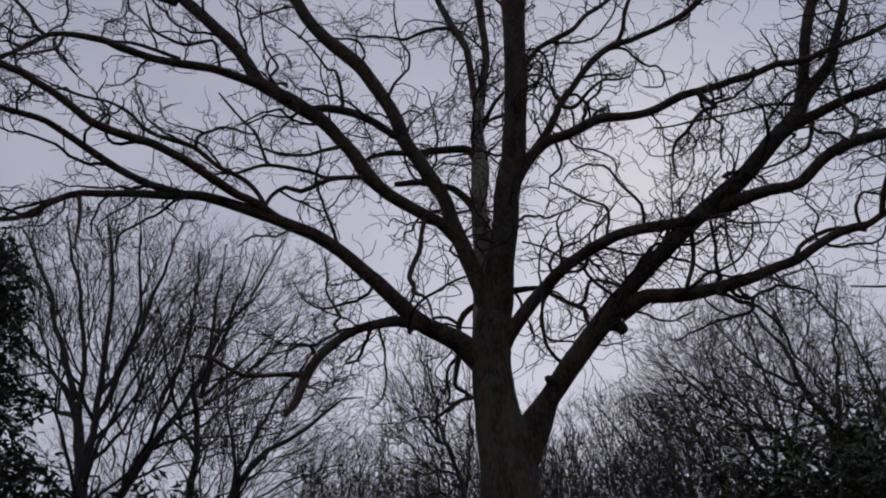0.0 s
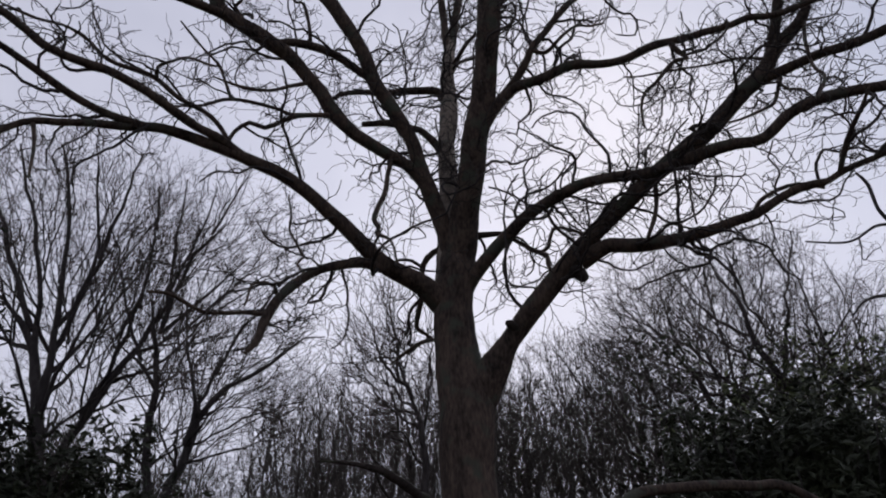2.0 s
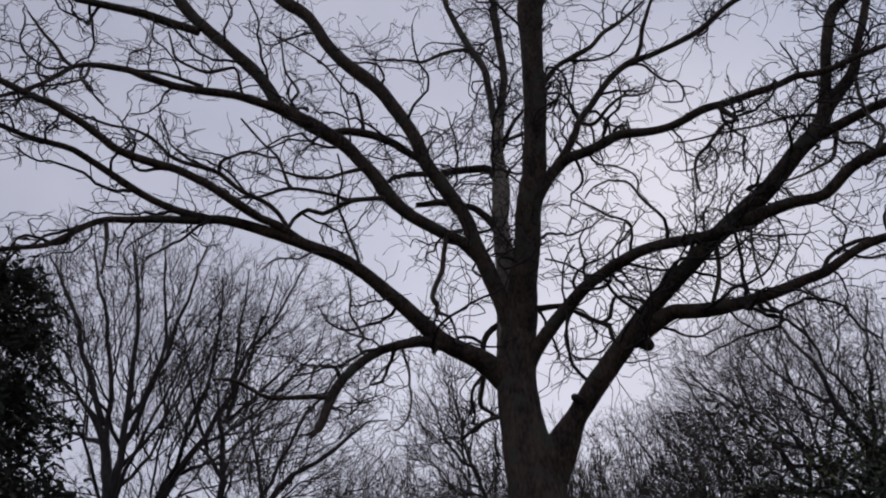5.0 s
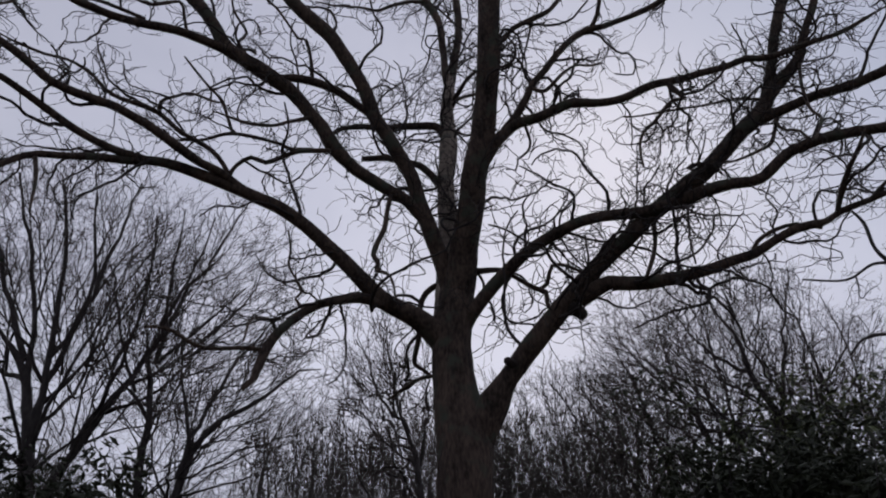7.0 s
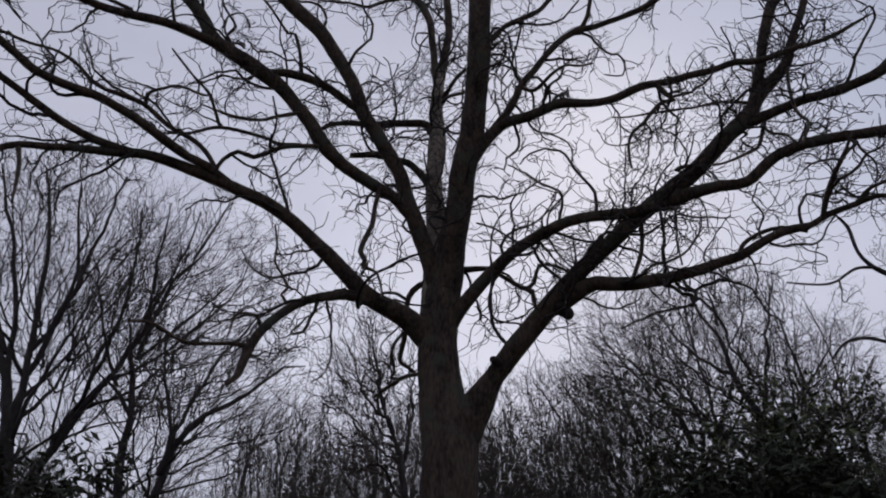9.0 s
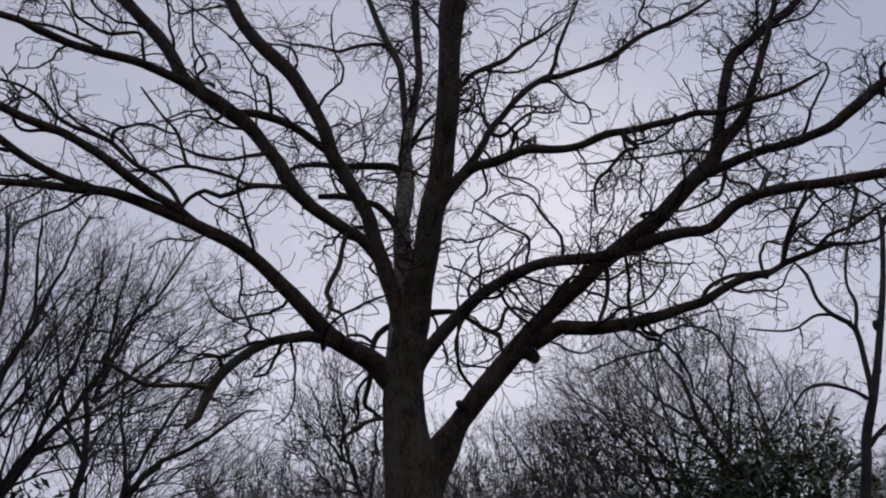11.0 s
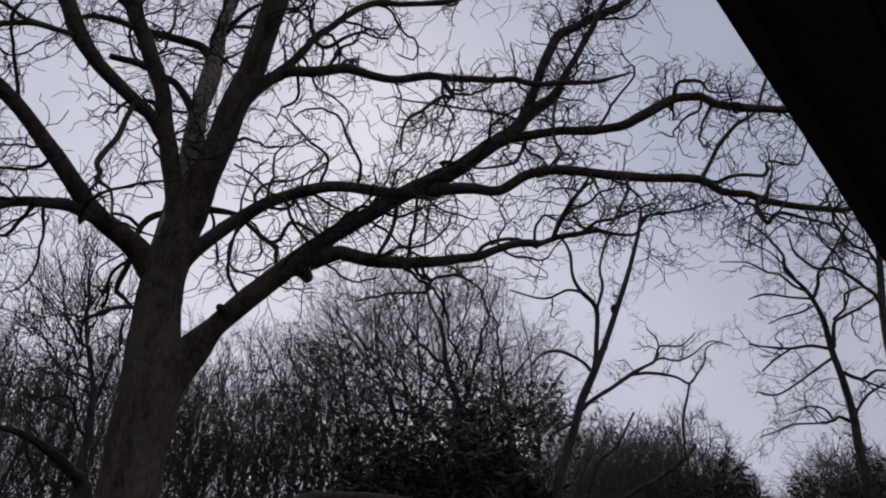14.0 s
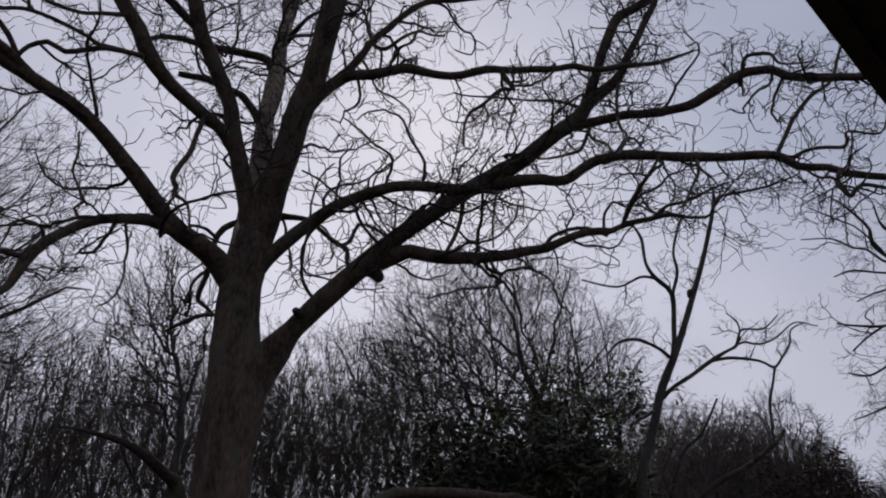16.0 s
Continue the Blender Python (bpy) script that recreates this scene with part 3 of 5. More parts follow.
limb([(-1.40, 7.83, 9.83, 0.036), (-1.73, 7.57, 9.46, 0.030), (-1.93, 7.40, 9.21, 0.025), (-2.19, 7.18, 9.03, 0.025), (-2.41, 6.99, 8.95, 0.016), (-2.56, 6.87, 8.92, 0.012)], bark)
limb([(-1.42, 7.96, 9.27, 0.035), (-1.74, 7.85, 9.18, 0.031), (-1.87, 7.80, 9.23, 0.026), (-2.30, 7.65, 9.25, 0.026), (-2.60, 7.55, 9.19, 0.026), (-2.84, 7.45, 8.99, 0.021), (-3.02, 7.38, 8.91, 0.017), (-3.18, 7.32, 8.86, 0.012)], bark)
limb([(-5.31, 5.93, 10.28, 0.032), (-5.49, 5.91, 10.46, 0.028), (-5.65, 5.88, 10.71, 0.025), (-5.92, 5.84, 11.04, 0.025), (-6.31, 5.78, 11.58, 0.012)], bark)
limb([(5.12, 7.05, 8.97, 0.032), (4.91, 6.92, 8.57, 0.027), (4.73, 6.82, 8.27, 0.026), (4.50, 6.73, 8.07, 0.022), (4.16, 6.57, 7.80, 0.018), (3.88, 6.44, 7.60, 0.014), (3.73, 6.37, 7.53, 0.012)], bark)
limb([(5.69, 6.88, 9.97, 0.029), (5.21, 6.45, 8.89, 0.023), (4.96, 6.15, 8.21, 0.021), (4.89, 5.97, 7.88, 0.020), (4.50, 5.67, 7.28, 0.016), (4.40, 5.60, 7.15, 0.012)], bark)
limb([(2.90, 7.31, 11.29, 0.042), (3.00, 7.17, 11.44, 0.037), (3.04, 7.00, 11.64, 0.037), (3.11, 6.89, 11.76, 0.033), (3.41, 6.43, 12.41, 0.012)], bark)
limb([(-3.30, 7.05, 10.82, 0.027), (-3.36, 6.96, 11.07, 0.023), (-3.44, 6.88, 11.30, 0.023), (-3.76, 6.71, 11.01, 0.027), (-3.98, 6.61, 11.03, 0.022), (-4.21, 6.50, 11.12, 0.022), (-4.29, 6.44, 11.33, 0.018), (-4.38, 6.35, 11.65, 0.012)], bark)
limb([(-1.66, 7.90, 6.17, 0.029), (-1.69, 7.77, 6.24, 0.022), (-1.81, 7.64, 6.21, 0.018), (-1.90, 7.52, 6.10, 0.017), (-1.88, 7.34, 5.80, 0.013), (-1.87, 7.24, 5.66, 0.012)], bark)
limb([(6.16, 6.20, 7.99, 0.025), (5.90, 5.96, 7.53, 0.024), (5.50, 5.69, 7.04, 0.019), (4.93, 5.29, 6.36, 0.017), (4.69, 5.12, 6.14, 0.012)], bark)
limb([(6.98, 5.83, 9.28, 0.036), (6.94, 5.65, 9.51, 0.027), (6.97, 5.55, 9.63, 0.027), (7.20, 5.36, 9.56, 0.027), (7.15, 5.24, 9.22, 0.017), (7.29, 5.10, 9.13, 0.013), (7.42, 4.97, 9.09, 0.012)], bark)
limb([(7.88, 5.49, 7.68, 0.033), (7.64, 5.42, 7.37, 0.032), (7.64, 5.37, 7.22, 0.032), (7.69, 5.34, 7.12, 0.032), (7.86, 5.27, 7.29, 0.028), (8.25, 5.15, 7.23, 0.020), (8.40, 5.10, 7.19, 0.012), (8.58, 5.04, 7.16, 0.012)], bark)
limb([(4.25, 7.40, 8.48, 0.024), (3.91, 7.28, 8.35, 0.024), (3.74, 7.22, 8.22, 0.023), (3.80, 7.16, 8.08, 0.019), (3.44, 7.02, 7.71, 0.015), (3.31, 6.97, 7.60, 0.012)], bark)
limb([(1.88, 7.64, 10.26, 0.036), (2.05, 7.46, 10.01, 0.031), (2.24, 7.22, 10.06, 0.026), (2.42, 7.01, 10.04, 0.021), (2.57, 6.85, 9.85, 0.017), (2.71, 6.68, 9.71, 0.012)], bark)
limb([(5.57, 6.63, 7.17, 0.028), (5.69, 6.44, 7.27, 0.024), (5.84, 6.26, 7.24, 0.024), (5.97, 6.10, 7.27, 0.020), (6.09, 5.95, 7.33, 0.012)], bark)
limb([(7.37, 5.74, 7.96, 0.034), (7.65, 5.65, 8.12, 0.026), (7.90, 5.55, 8.15, 0.026), (8.11, 5.47, 8.14, 0.026), (8.18, 5.42, 8.27, 0.026), (8.14, 5.39, 8.33, 0.022), (8.24, 5.35, 8.38, 0.017), (8.61, 5.22, 8.34, 0.017), (8.76, 5.13, 8.62, 0.013), (8.85, 5.07, 8.81, 0.012)], bark)
limb([(5.12, 7.13, 9.46, 0.025), (4.59, 7.01, 9.33, 0.021), (4.04, 6.88, 9.06, 0.016), (3.52, 6.76, 8.85, 0.016), (3.02, 6.63, 8.60, 0.011), (2.76, 6.57, 8.52, 0.012)], bark)
limb([(0.83, 9.55, 12.06, 0.045), (1.03, 8.96, 11.92, 0.038), (1.17, 8.62, 11.77, 0.031)], bark)
limb([(0.82, 9.54, 11.88, 0.039), (0.89, 9.23, 11.75, 0.033), (1.04, 8.86, 11.44, 0.031), (1.20, 8.41, 11.00, 0.025)], bark)
limb([(-3.29, 6.88, 8.88, 0.028), (-3.21, 6.67, 8.89, 0.023), (-2.92, 6.42, 8.73, 0.019), (-2.65, 6.18, 8.51, 0.018), (-2.19, 5.79, 7.94, 0.014), (-2.08, 5.70, 7.83, 0.012)], bark)
limb([(-5.15, 6.04, 10.42, 0.024), (-5.05, 5.91, 9.96, 0.020), (-5.12, 5.77, 9.68, 0.019), (-5.20, 5.63, 9.46, 0.015), (-5.26, 5.53, 9.33, 0.012)], bark)
limb([(-1.50, 7.74, 10.53, 0.033), (-1.53, 7.65, 10.87, 0.028), (-1.64, 7.54, 11.27, 0.029), (-1.74, 7.50, 11.24, 0.024), (-1.93, 7.39, 11.52, 0.019), (-2.12, 7.31, 11.80, 0.019), (-2.44, 7.19, 12.04, 0.015), (-2.86, 7.04, 12.26, 0.015), (-3.11, 6.96, 12.44, 0.012)], bark)
limb([(-2.45, 7.45, 10.71, 0.032), (-2.60, 7.31, 10.91, 0.028), (-2.46, 7.21, 10.99, 0.023), (-2.66, 7.01, 11.29, 0.018), (-2.71, 6.83, 11.64, 0.014), (-2.74, 6.70, 11.95, 0.012)], bark)
limb([(0.39, 9.54, 15.10, 0.044), (0.07, 9.46, 14.98, 0.038), (-0.26, 9.37, 14.75, 0.037), (-0.62, 9.27, 14.40, 0.030), (-0.90, 9.20, 14.40, 0.024), (-1.47, 9.04, 14.26, 0.018), (-1.83, 8.95, 14.24, 0.012)], bark)
limb([(-1.34, 8.07, 6.54, 0.027), (-1.48, 8.02, 6.71, 0.019), (-1.40, 7.99, 6.79, 0.019), (-1.47, 7.94, 6.94, 0.015), (-1.58, 7.88, 7.13, 0.015), (-1.56, 7.82, 7.32, 0.016), (-1.61, 7.75, 7.62, 0.012)], bark)
limb([(1.75, 8.51, 7.12, 0.028), (1.89, 8.44, 7.18, 0.028), (1.97, 8.34, 7.41, 0.024), (2.18, 8.24, 7.33, 0.024), (2.34, 8.17, 7.19, 0.020), (2.47, 8.10, 7.09, 0.012)], bark)
limb([(5.18, 6.78, 7.07, 0.028), (5.19, 6.56, 7.23, 0.036), (5.22, 6.36, 7.37, 0.032), (5.29, 6.09, 7.53, 0.024), (5.33, 5.93, 7.67, 0.012)], bark)
limb([(6.32, 6.33, 7.24, 0.025), (6.47, 6.30, 7.49, 0.021), (6.78, 6.27, 7.61, 0.021), (7.32, 6.21, 7.81, 0.017), (7.81, 6.17, 8.07, 0.013), (7.98, 6.15, 8.19, 0.012)], bark)
limb([(5.10, 7.07, 8.91, 0.024), (5.04, 6.87, 8.59, 0.019), (5.01, 6.60, 8.30, 0.019), (4.88, 6.28, 7.83, 0.014), (4.84, 6.17, 7.70, 0.012)], bark)
limb([(-2.52, 7.58, 9.23, 0.026), (-2.65, 7.46, 9.59, 0.022), (-2.74, 7.39, 9.77, 0.022), (-2.95, 7.30, 9.99, 0.018), (-3.15, 7.21, 10.22, 0.018), (-3.28, 7.15, 10.38, 0.012)], bark)
limb([(-4.46, 6.56, 7.83, 0.029), (-4.29, 6.42, 7.47, 0.024), (-4.12, 6.24, 7.04, 0.020), (-3.91, 5.99, 6.52, 0.012)], bark)
limb([(-3.82, 6.77, 10.74, 0.031), (-3.99, 6.59, 10.67, 0.026), (-4.20, 6.34, 10.52, 0.025), (-4.31, 6.18, 10.38, 0.021), (-4.42, 6.03, 10.21, 0.016), (-4.50, 5.91, 10.10, 0.012)], bark)


# ---- groves behind ----
def weave(rng, base, crown, pull=0.3, outward=1.0, heart=None, lift=0.35):
    """Join points of a crown one by one to the nearest suitable wood. base: (place, parent) nodes to start from. Gives places and parents."""
    X = np.zeros((len(base[0]) + len(crown), 3))
    par = np.full(len(X), -1)
    run = np.zeros(len(X))
    m = len(base[0])
    X[:m], par[:m] = base
    for i in range(1, m):
        if par[i] >= 0:
            run[i] = run[par[i]] + np.linalg.norm(X[i] - X[par[i]])
    heart = X[0] if heart is None else np.asarray(heart)
    free = np.asarray(crown, float)
    way = unit(unit(free - heart) + np.array([0, 0, lift]))

    def cost(j):
        d = free - X[j]
        ln = np.linalg.norm(d, axis=1) + 1e-6
        return ln * (1 + outward * (1 - (d * way).sum(1) / ln)) + pull * run[j]

    best, frm = cost(0), np.zeros(len(free), int)
    for j in range(1, m):
        c = cost(j)
        better = c < best
        best[better], frm[better] = c[better], j
    for k in range(len(free)):
        i = int(np.argmin(best))
        j = m + k
        X[j], par[j] = free[i], frm[i]
        run[j] = run[frm[i]] + np.linalg.norm(X[j] - X[frm[i]])
        best[i] = np.inf
        c = cost(j)
        better = (c < best) & np.isfinite(best)
        best[better], frm[better] = c[better], j
    return X, par


def lines_of(X, par):
    """The woven nodes as long branches, thickest way first: lists of node numbers, each from where it leaves its parent; and the tips that every node bears."""
    n = len(X)
    kids = [[] for _ in range(n)]
    for i in range(n):
        if par[i] >= 0:
            kids[par[i]].append(i)
    order, stack = [], [i for i in range(n) if par[i] < 0]
    while stack:
        i = stack.pop()
        order.append(i)
        stack += kids[i]
    tips = np.zeros(n)
    for i in reversed(order):
        tips[i] = max(1.0, sum(tips[k] for k in kids[i]))
    out, todo = [], [(i, -1) for i in range(n) if par[i] < 0]
    while todo:
        i, root = todo.pop()
        path = [root, i] if root >= 0 else [i]
        while kids[i]:
            ks = sorted(kids[i], key=lambda k: -tips[k])
            todo += [(k, i) for k in ks[1:]]
            i = ks[0]
            path.append(i)
        if len(path) > 1:
            out.append(path)
    return out, tips


def branches_of(rng, X, par, r_tip, grip, crook, r_known=None, limit=1.0):
    """Tubes along the woven branches, thinning towards the tips; also the fine outer ends, as paths for twigs."""
    paths, tips = lines_of(X, par)
    rad = np.minimum(r_tip * tips ** grip, limit)
    if r_known is not None:
        rad[:len(r_known)] = np.maximum(r_known, 0.6 * rad[:len(r_known)])
    bins = {3: [], 6: [], 12: [], 24: []}
    ends = []
    for path in paths:
        p, r = X[path].copy(), rad[path].copy()
        if par[path[1]] == path[0]:
            r[0] = min(r[0], 1.25 * r[1])
        if len(p) > 2:
            p[1:-1] = 0.5 * p[1:-1] + 0.25 * (p[:-2] + p[2:])
        s = 3 if len(p) < 3 else 6 if len(p) < 6 else 12 if len(p) < 12 else 24
        at = np.r_[0, np.cumsum(np.linalg.norm(np.diff(p, axis=0), axis=1))]
        u = np.linspace(0, at[-1], s)
        q = np.stack([np.interp(u, at, p[:, k]) for k in range(3)] + [np.interp(u, at, r)], 1)
        q[1:, :3] += rng.normal(size=(s - 1, 3)) * (crook * at[-1] / s)
        bins[s].append(q)
        ends.append(q[np.linspace(max(0, s - 7), s - 1, 3).astype(int)])
    solid = []
    for s, group in bins.items():
        if group:
            q = np.array(group)
            solid.append(tubes(q[:, :, :3], q[:, :, 3], 7 if s >= 12 else 4))
    return solid, np.array(ends)


def sprays(rng, ends, per, reach, thick, crook, up, wide=0.85, segs=4, forks=3):
    """Fine forked twigs on the outer ends of branches."""
    pts, rad = ends[:, :, :3], np.minimum(ends[:, :, 3], thick * 2)
    p, d, ln, r = sprout(rng, pts, rad, per, 0.1, 1.0, (0.25, wide), (0.5 * reach, 1.2 * reach), 0.8, thick * 1.4, thick)
    a = grow(rng, p, d, ln, segs, crook, up)
    ar = taper(r, segs, 0.6)
    p, d, ln, r = sprout(rng, a, ar, forks, 0.2, 1.0, (0.3, 0.9), (0.25 * reach, 0.6 * reach), 0.75, thick, thick * 0.75)
    b = grow(rng, p, d, ln, 1, crook * 1.3, up)
    return [tubes(a, ar, 3), tubes(b, taper(r, 1, 0.75), 3)], b


def dome(rng, n, lobes, low=0.25, lumps=0.16):
    """Points that fill rounded, lumpy crowns. lobes: (x, y, z, rx, ry, rz)."""
    size = np.array([l[3] * l[4] * l[5] for l in lobes])
    out = []
    for l, share in zip(lobes, size / size.sum()):
        k = max(4, int(n * share))
        way = unit(rng.normal(size=(k * 2, 3)))
        way = way[way[:, 2] > -0.75][:k]
        bump = np.array([1 + lumps * (noise.noise(Vector((w * 2.3 + l[0]).tolist())) + noise.noise(Vector((w * 5.0 + l[1]).tolist()))) for w in way])
        deep = rng.uniform(low ** 2.4, 1.0, len(way)) ** (1 / 2.4) * bump
        out.append(way * deep[:, None] * np.array(l[3:]) + np.array(l[:3]))
    return np.concatenate(out)


def leaf_tufts(rng, places, per, size, spread):
    """Narrow folded leaves hanging in tufts round given places."""
    p = np.repeat(places, per, 0)
    along = unit(rng.normal(size=p.shape) * np.array([1, 1, 0.7]) + np.array([0, 0, -0.45]))
    p = p + rng.normal(size=p.shape) * spread
    side = unit(np.cross(along, rng.normal(size=p.shape)))
    fold = np.cross(along, side)
    ln = (size * rng.uniform(0.6, 1.4, len(p)))[:, None]
    v = np.stack([p, p + along * ln * 0.5 + side * ln * 0.16 + fold * ln * 0.06, p + along * ln, p + along * ln * 0.5 - side * ln * 0.16 + fold * ln * 0.06], 1).reshape(-1, 3)
    return v, np.arange(len(p))[:, None] * 4 + np.array([[0, 1, 2, 3]])


g_rng = np.random.default_rng(21)
LEFT = "bare trees of the grove beside the great tree"


def grown_tree(label, stems, lobes, n, group=LEFT, per=3, reach=0.9, r_tip=0.0075, crook=0.07, outward=1.0, up=0.05, pull=0.5, mat=None, leafy=None, grip=0.52, thick=0.0052, wide=0.85, lift=0.35):
    """A bare tree: the stems that it is known by, woven on into rounded crowns of branches and fine twigs. leafy: top and share of its leaf tufts."""
    foot = np.array([stems[0][0][0], stems[0][0][1], 0.0])
    ob = thing("bare_tree", tuple(foot), label, "tree", group)
    X, par, known = [], [], []
    for k, s in enumerate(stems):
        line = smooth_line(s, 0.7)
        if k == 0:
            root = -1
        else:
            root = int(np.argmin(np.linalg.norm(np.array(X) - line[0, :3], axis=1)))
            line = line[1:]
        for q in line:
            par.append(root)
            root = len(X)
            X.append(q[:3])
            known.append(q[3])
    X = np.array(X)
    thick_end = np.array(known)
    heart = stems[0][min(2, len(stems[0]) - 1)][:3]
    X2, par2 = weave(g_rng, (X, np.array(par)), dome(g_rng, n, lobes), pull, outward, heart, lift)
    # the wood that is known keeps its own thickness
    solid, ends = branches_of(g_rng, X2 - foot, par2, r_tip, grip, crook, thick_end, 0.2)
    part("trunk", join(solid), mat or grove_bark, ob)
    fine, outer = sprays(g_rng, ends, per, reach, thick, 0.18, up, wide, 2 if mat else 3, 2 if mat else 3)
    tagged(part("crown", join(fine), hazed_twig if mat else grove_twig, ob), kind="stuff")
    if leafy:
        spots = outer[:, -1]
        z = spots[:, 2]
        room = np.array([noise.noise(Vector((q * 0.7 + 5).tolist())) + 0.5 * noise.noise(Vector((q * 1.9).tolist())) for q in spots])
        keep = (z < leafy[0] + 1.6 * room) & (g_rng.random(len(z)) < leafy[1] * (0.6 + 1.2 * room))
        if keep.any():
            tagged(part("foliage", join([leaf_tufts(g_rng, spots[keep], leafy[2], leafy[3], leafy[3] * 0.9)]), leafy[4], ob, smooth=False), kind="stuff")
    return ob


grown_tree("tall bare grove tree with upswept grey stems", [
    [(-7.88, 17.60, -0.10, 0.250), (-8.59, 17.61, 4.26, 0.216), (-9.08, 17.57, 7.96, 0.192), (-9.36, 17.57, 8.89, 0.175), (-10.07, 17.57, 10.95, 0.094), (-11.01, 17.58, 12.77, 0.073), (-12.25, 17.61, 15.26, 0.057), (-13.48, 17.63, 17.16, 0.030)],
    [(-9.34, 17.56, 8.96, 0.117), (-9.33, 17.46, 10.20, 0.091), (-9.57, 17.36, 12.55, 0.072), (-9.87, 17.27, 14.86, 0.056), (-10.55, 17.20, 17.06, 0.030)],
    [(-9.33, 17.56, 9.94, 0.091), (-9.17, 17.85, 12.08, 0.072), (-8.92, 18.15, 14.58, 0.057), (-8.75, 18.46, 17.76, 0.031)],
    [(-9.80, 17.57, 10.28, 0.080), (-10.39, 17.77, 12.85, 0.067), (-11.50, 17.99, 15.71, 0.051), (-12.63, 18.22, 18.08, 0.031)],
    [(-10.18, 17.57, 11.13, 0.063), (-11.45, 17.29, 12.26, 0.045), (-12.37, 17.01, 13.63, 0.033)],
    [(-9.45, 17.56, 10.91, 0.063), (-8.66, 17.28, 12.45, 0.052), (-8.88, 17.03, 14.61, 0.041), (-9.32, 16.79, 16.62, 0.022)]], [(-10.5, 17.6, 13.0, 4.7, 3.4, 5.0)], 1450, per=4, reach=1.0, up=0.0, wide=1.0, lift=0.05)
grown_tree("tall bare grove tree with upswept grey stems", [
    [(-11.71, 19.50, -0.10, 0.164), (-10.17, 19.52, 4.59, 0.141), (-9.33, 19.45, 8.53, 0.126), (-8.87, 19.44, 9.56, 0.110), (-7.99, 19.41, 11.12, 0.084), (-7.04, 19.40, 13.62, 0.062), (-6.09, 19.40, 15.94, 0.042), (-5.50, 19.41, 17.57, 0.019)],
    [(-8.96, 19.44, 9.28, 0.074), (-8.31, 19.42, 11.96, 0.059), (-8.09, 19.42, 14.53, 0.046), (-8.39, 19.44, 17.30, 0.025)],
    [(-7.86, 19.41, 11.36, 0.053), (-6.66, 19.56, 11.94, 0.043), (-5.51, 19.70, 13.51, 0.034), (-4.56, 19.87, 14.60, 0.018)],
    [(-7.41, 19.40, 12.65, 0.049), (-7.33, 19.16, 14.73, 0.040), (-7.25, 18.93, 17.06, 0.018)]], [(-6.4, 19.5, 13.0, 3.4, 3.0, 4.7)], 680, per=4, reach=1.0, up=-0.02, wide=1.05, lift=0.05)
grown_tree("bare grove tree with dark crowded stems", [
    [(-6.57, 18.50, -0.10, 0.143), (-6.64, 18.47, 4.33, 0.123), (-6.73, 18.42, 8.06, 0.110), (-6.84, 18.41, 9.55, 0.087), (-7.01, 18.40, 11.20, 0.071), (-6.85, 18.40, 13.01, 0.048), (-6.28, 18.41, 15.02, 0.034), (-6.09, 18.42, 16.35, 0.018)],
    [(-6.84, 18.41, 9.55, 0.058), (-7.78, 18.25, 11.17, 0.045), (-8.12, 18.10, 12.53, 0.036), (-8.82, 17.95, 14.43, 0.022)],
    [(-7.01, 18.40, 11.20, 0.051), (-5.86, 18.64, 12.71, 0.038), (-5.03, 18.88, 14.00, 0.022)]], [(-6.9, 18.5, 11.2, 2.6, 2.4, 3.7)], 320, per=3)
grown_tree("bare grove tree leaning over the brush", [
    [(-7.40, 17.00, -0.10, 0.131), (-6.10, 16.97, 4.03, 0.113), (-5.38, 16.91, 7.49, 0.101), (-4.92, 16.89, 8.54, 0.074), (-3.89, 16.88, 9.34, 0.054), (-3.08, 16.87, 9.90, 0.037), (-2.23, 16.87, 10.32, 0.014)],
    [(-5.29, 16.91, 7.74, 0.059), (-5.08, 17.06, 9.49, 0.045), (-4.11, 17.21, 11.09, 0.034), (-3.61, 17.38, 12.21, 0.015)],
    [(-5.03, 16.90, 8.34, 0.048), (-5.64, 16.90, 9.74, 0.036), (-5.93, 16.90, 11.20, 0.024)]], [(-4.4, 17.0, 9.0, 2.4, 2.0, 2.3)], 300, per=3, crook=0.12)
grown_tree("dark crooked bare tree behind the great trunk", [
    [(0.22, 14.50, -0.10, 0.102), (0.20, 14.47, 2.85, 0.088), (0.18, 14.41, 5.21, 0.079), (0.14, 14.39, 6.71, 0.065), (-0.04, 14.39, 7.44, 0.040), (-0.39, 14.38, 8.22, 0.028), (-0.43, 14.38, 9.30, 0.023), (-0.46, 14.39, 10.18, 0.010)],
    [(0.07, 14.39, 7.19, 0.027), (-0.45, 14.24, 7.12, 0.021), (-0.97, 14.09, 7.02, 0.012)],
    [(0.14, 14.39, 6.83, 0.036), (0.39, 14.53, 8.00, 0.025), (0.29, 14.68, 9.15, 0.013)],
    [(-0.39, 14.38, 8.22, 0.022), (-1.10, 14.63, 8.89, 0.016), (-1.40, 14.88, 9.89, 0.010)]], [(-0.6, 14.5, 8.0, 1.25, 1.2, 2.5)], 260, per=4, reach=0.7, crook=0.2, outward=0.4)
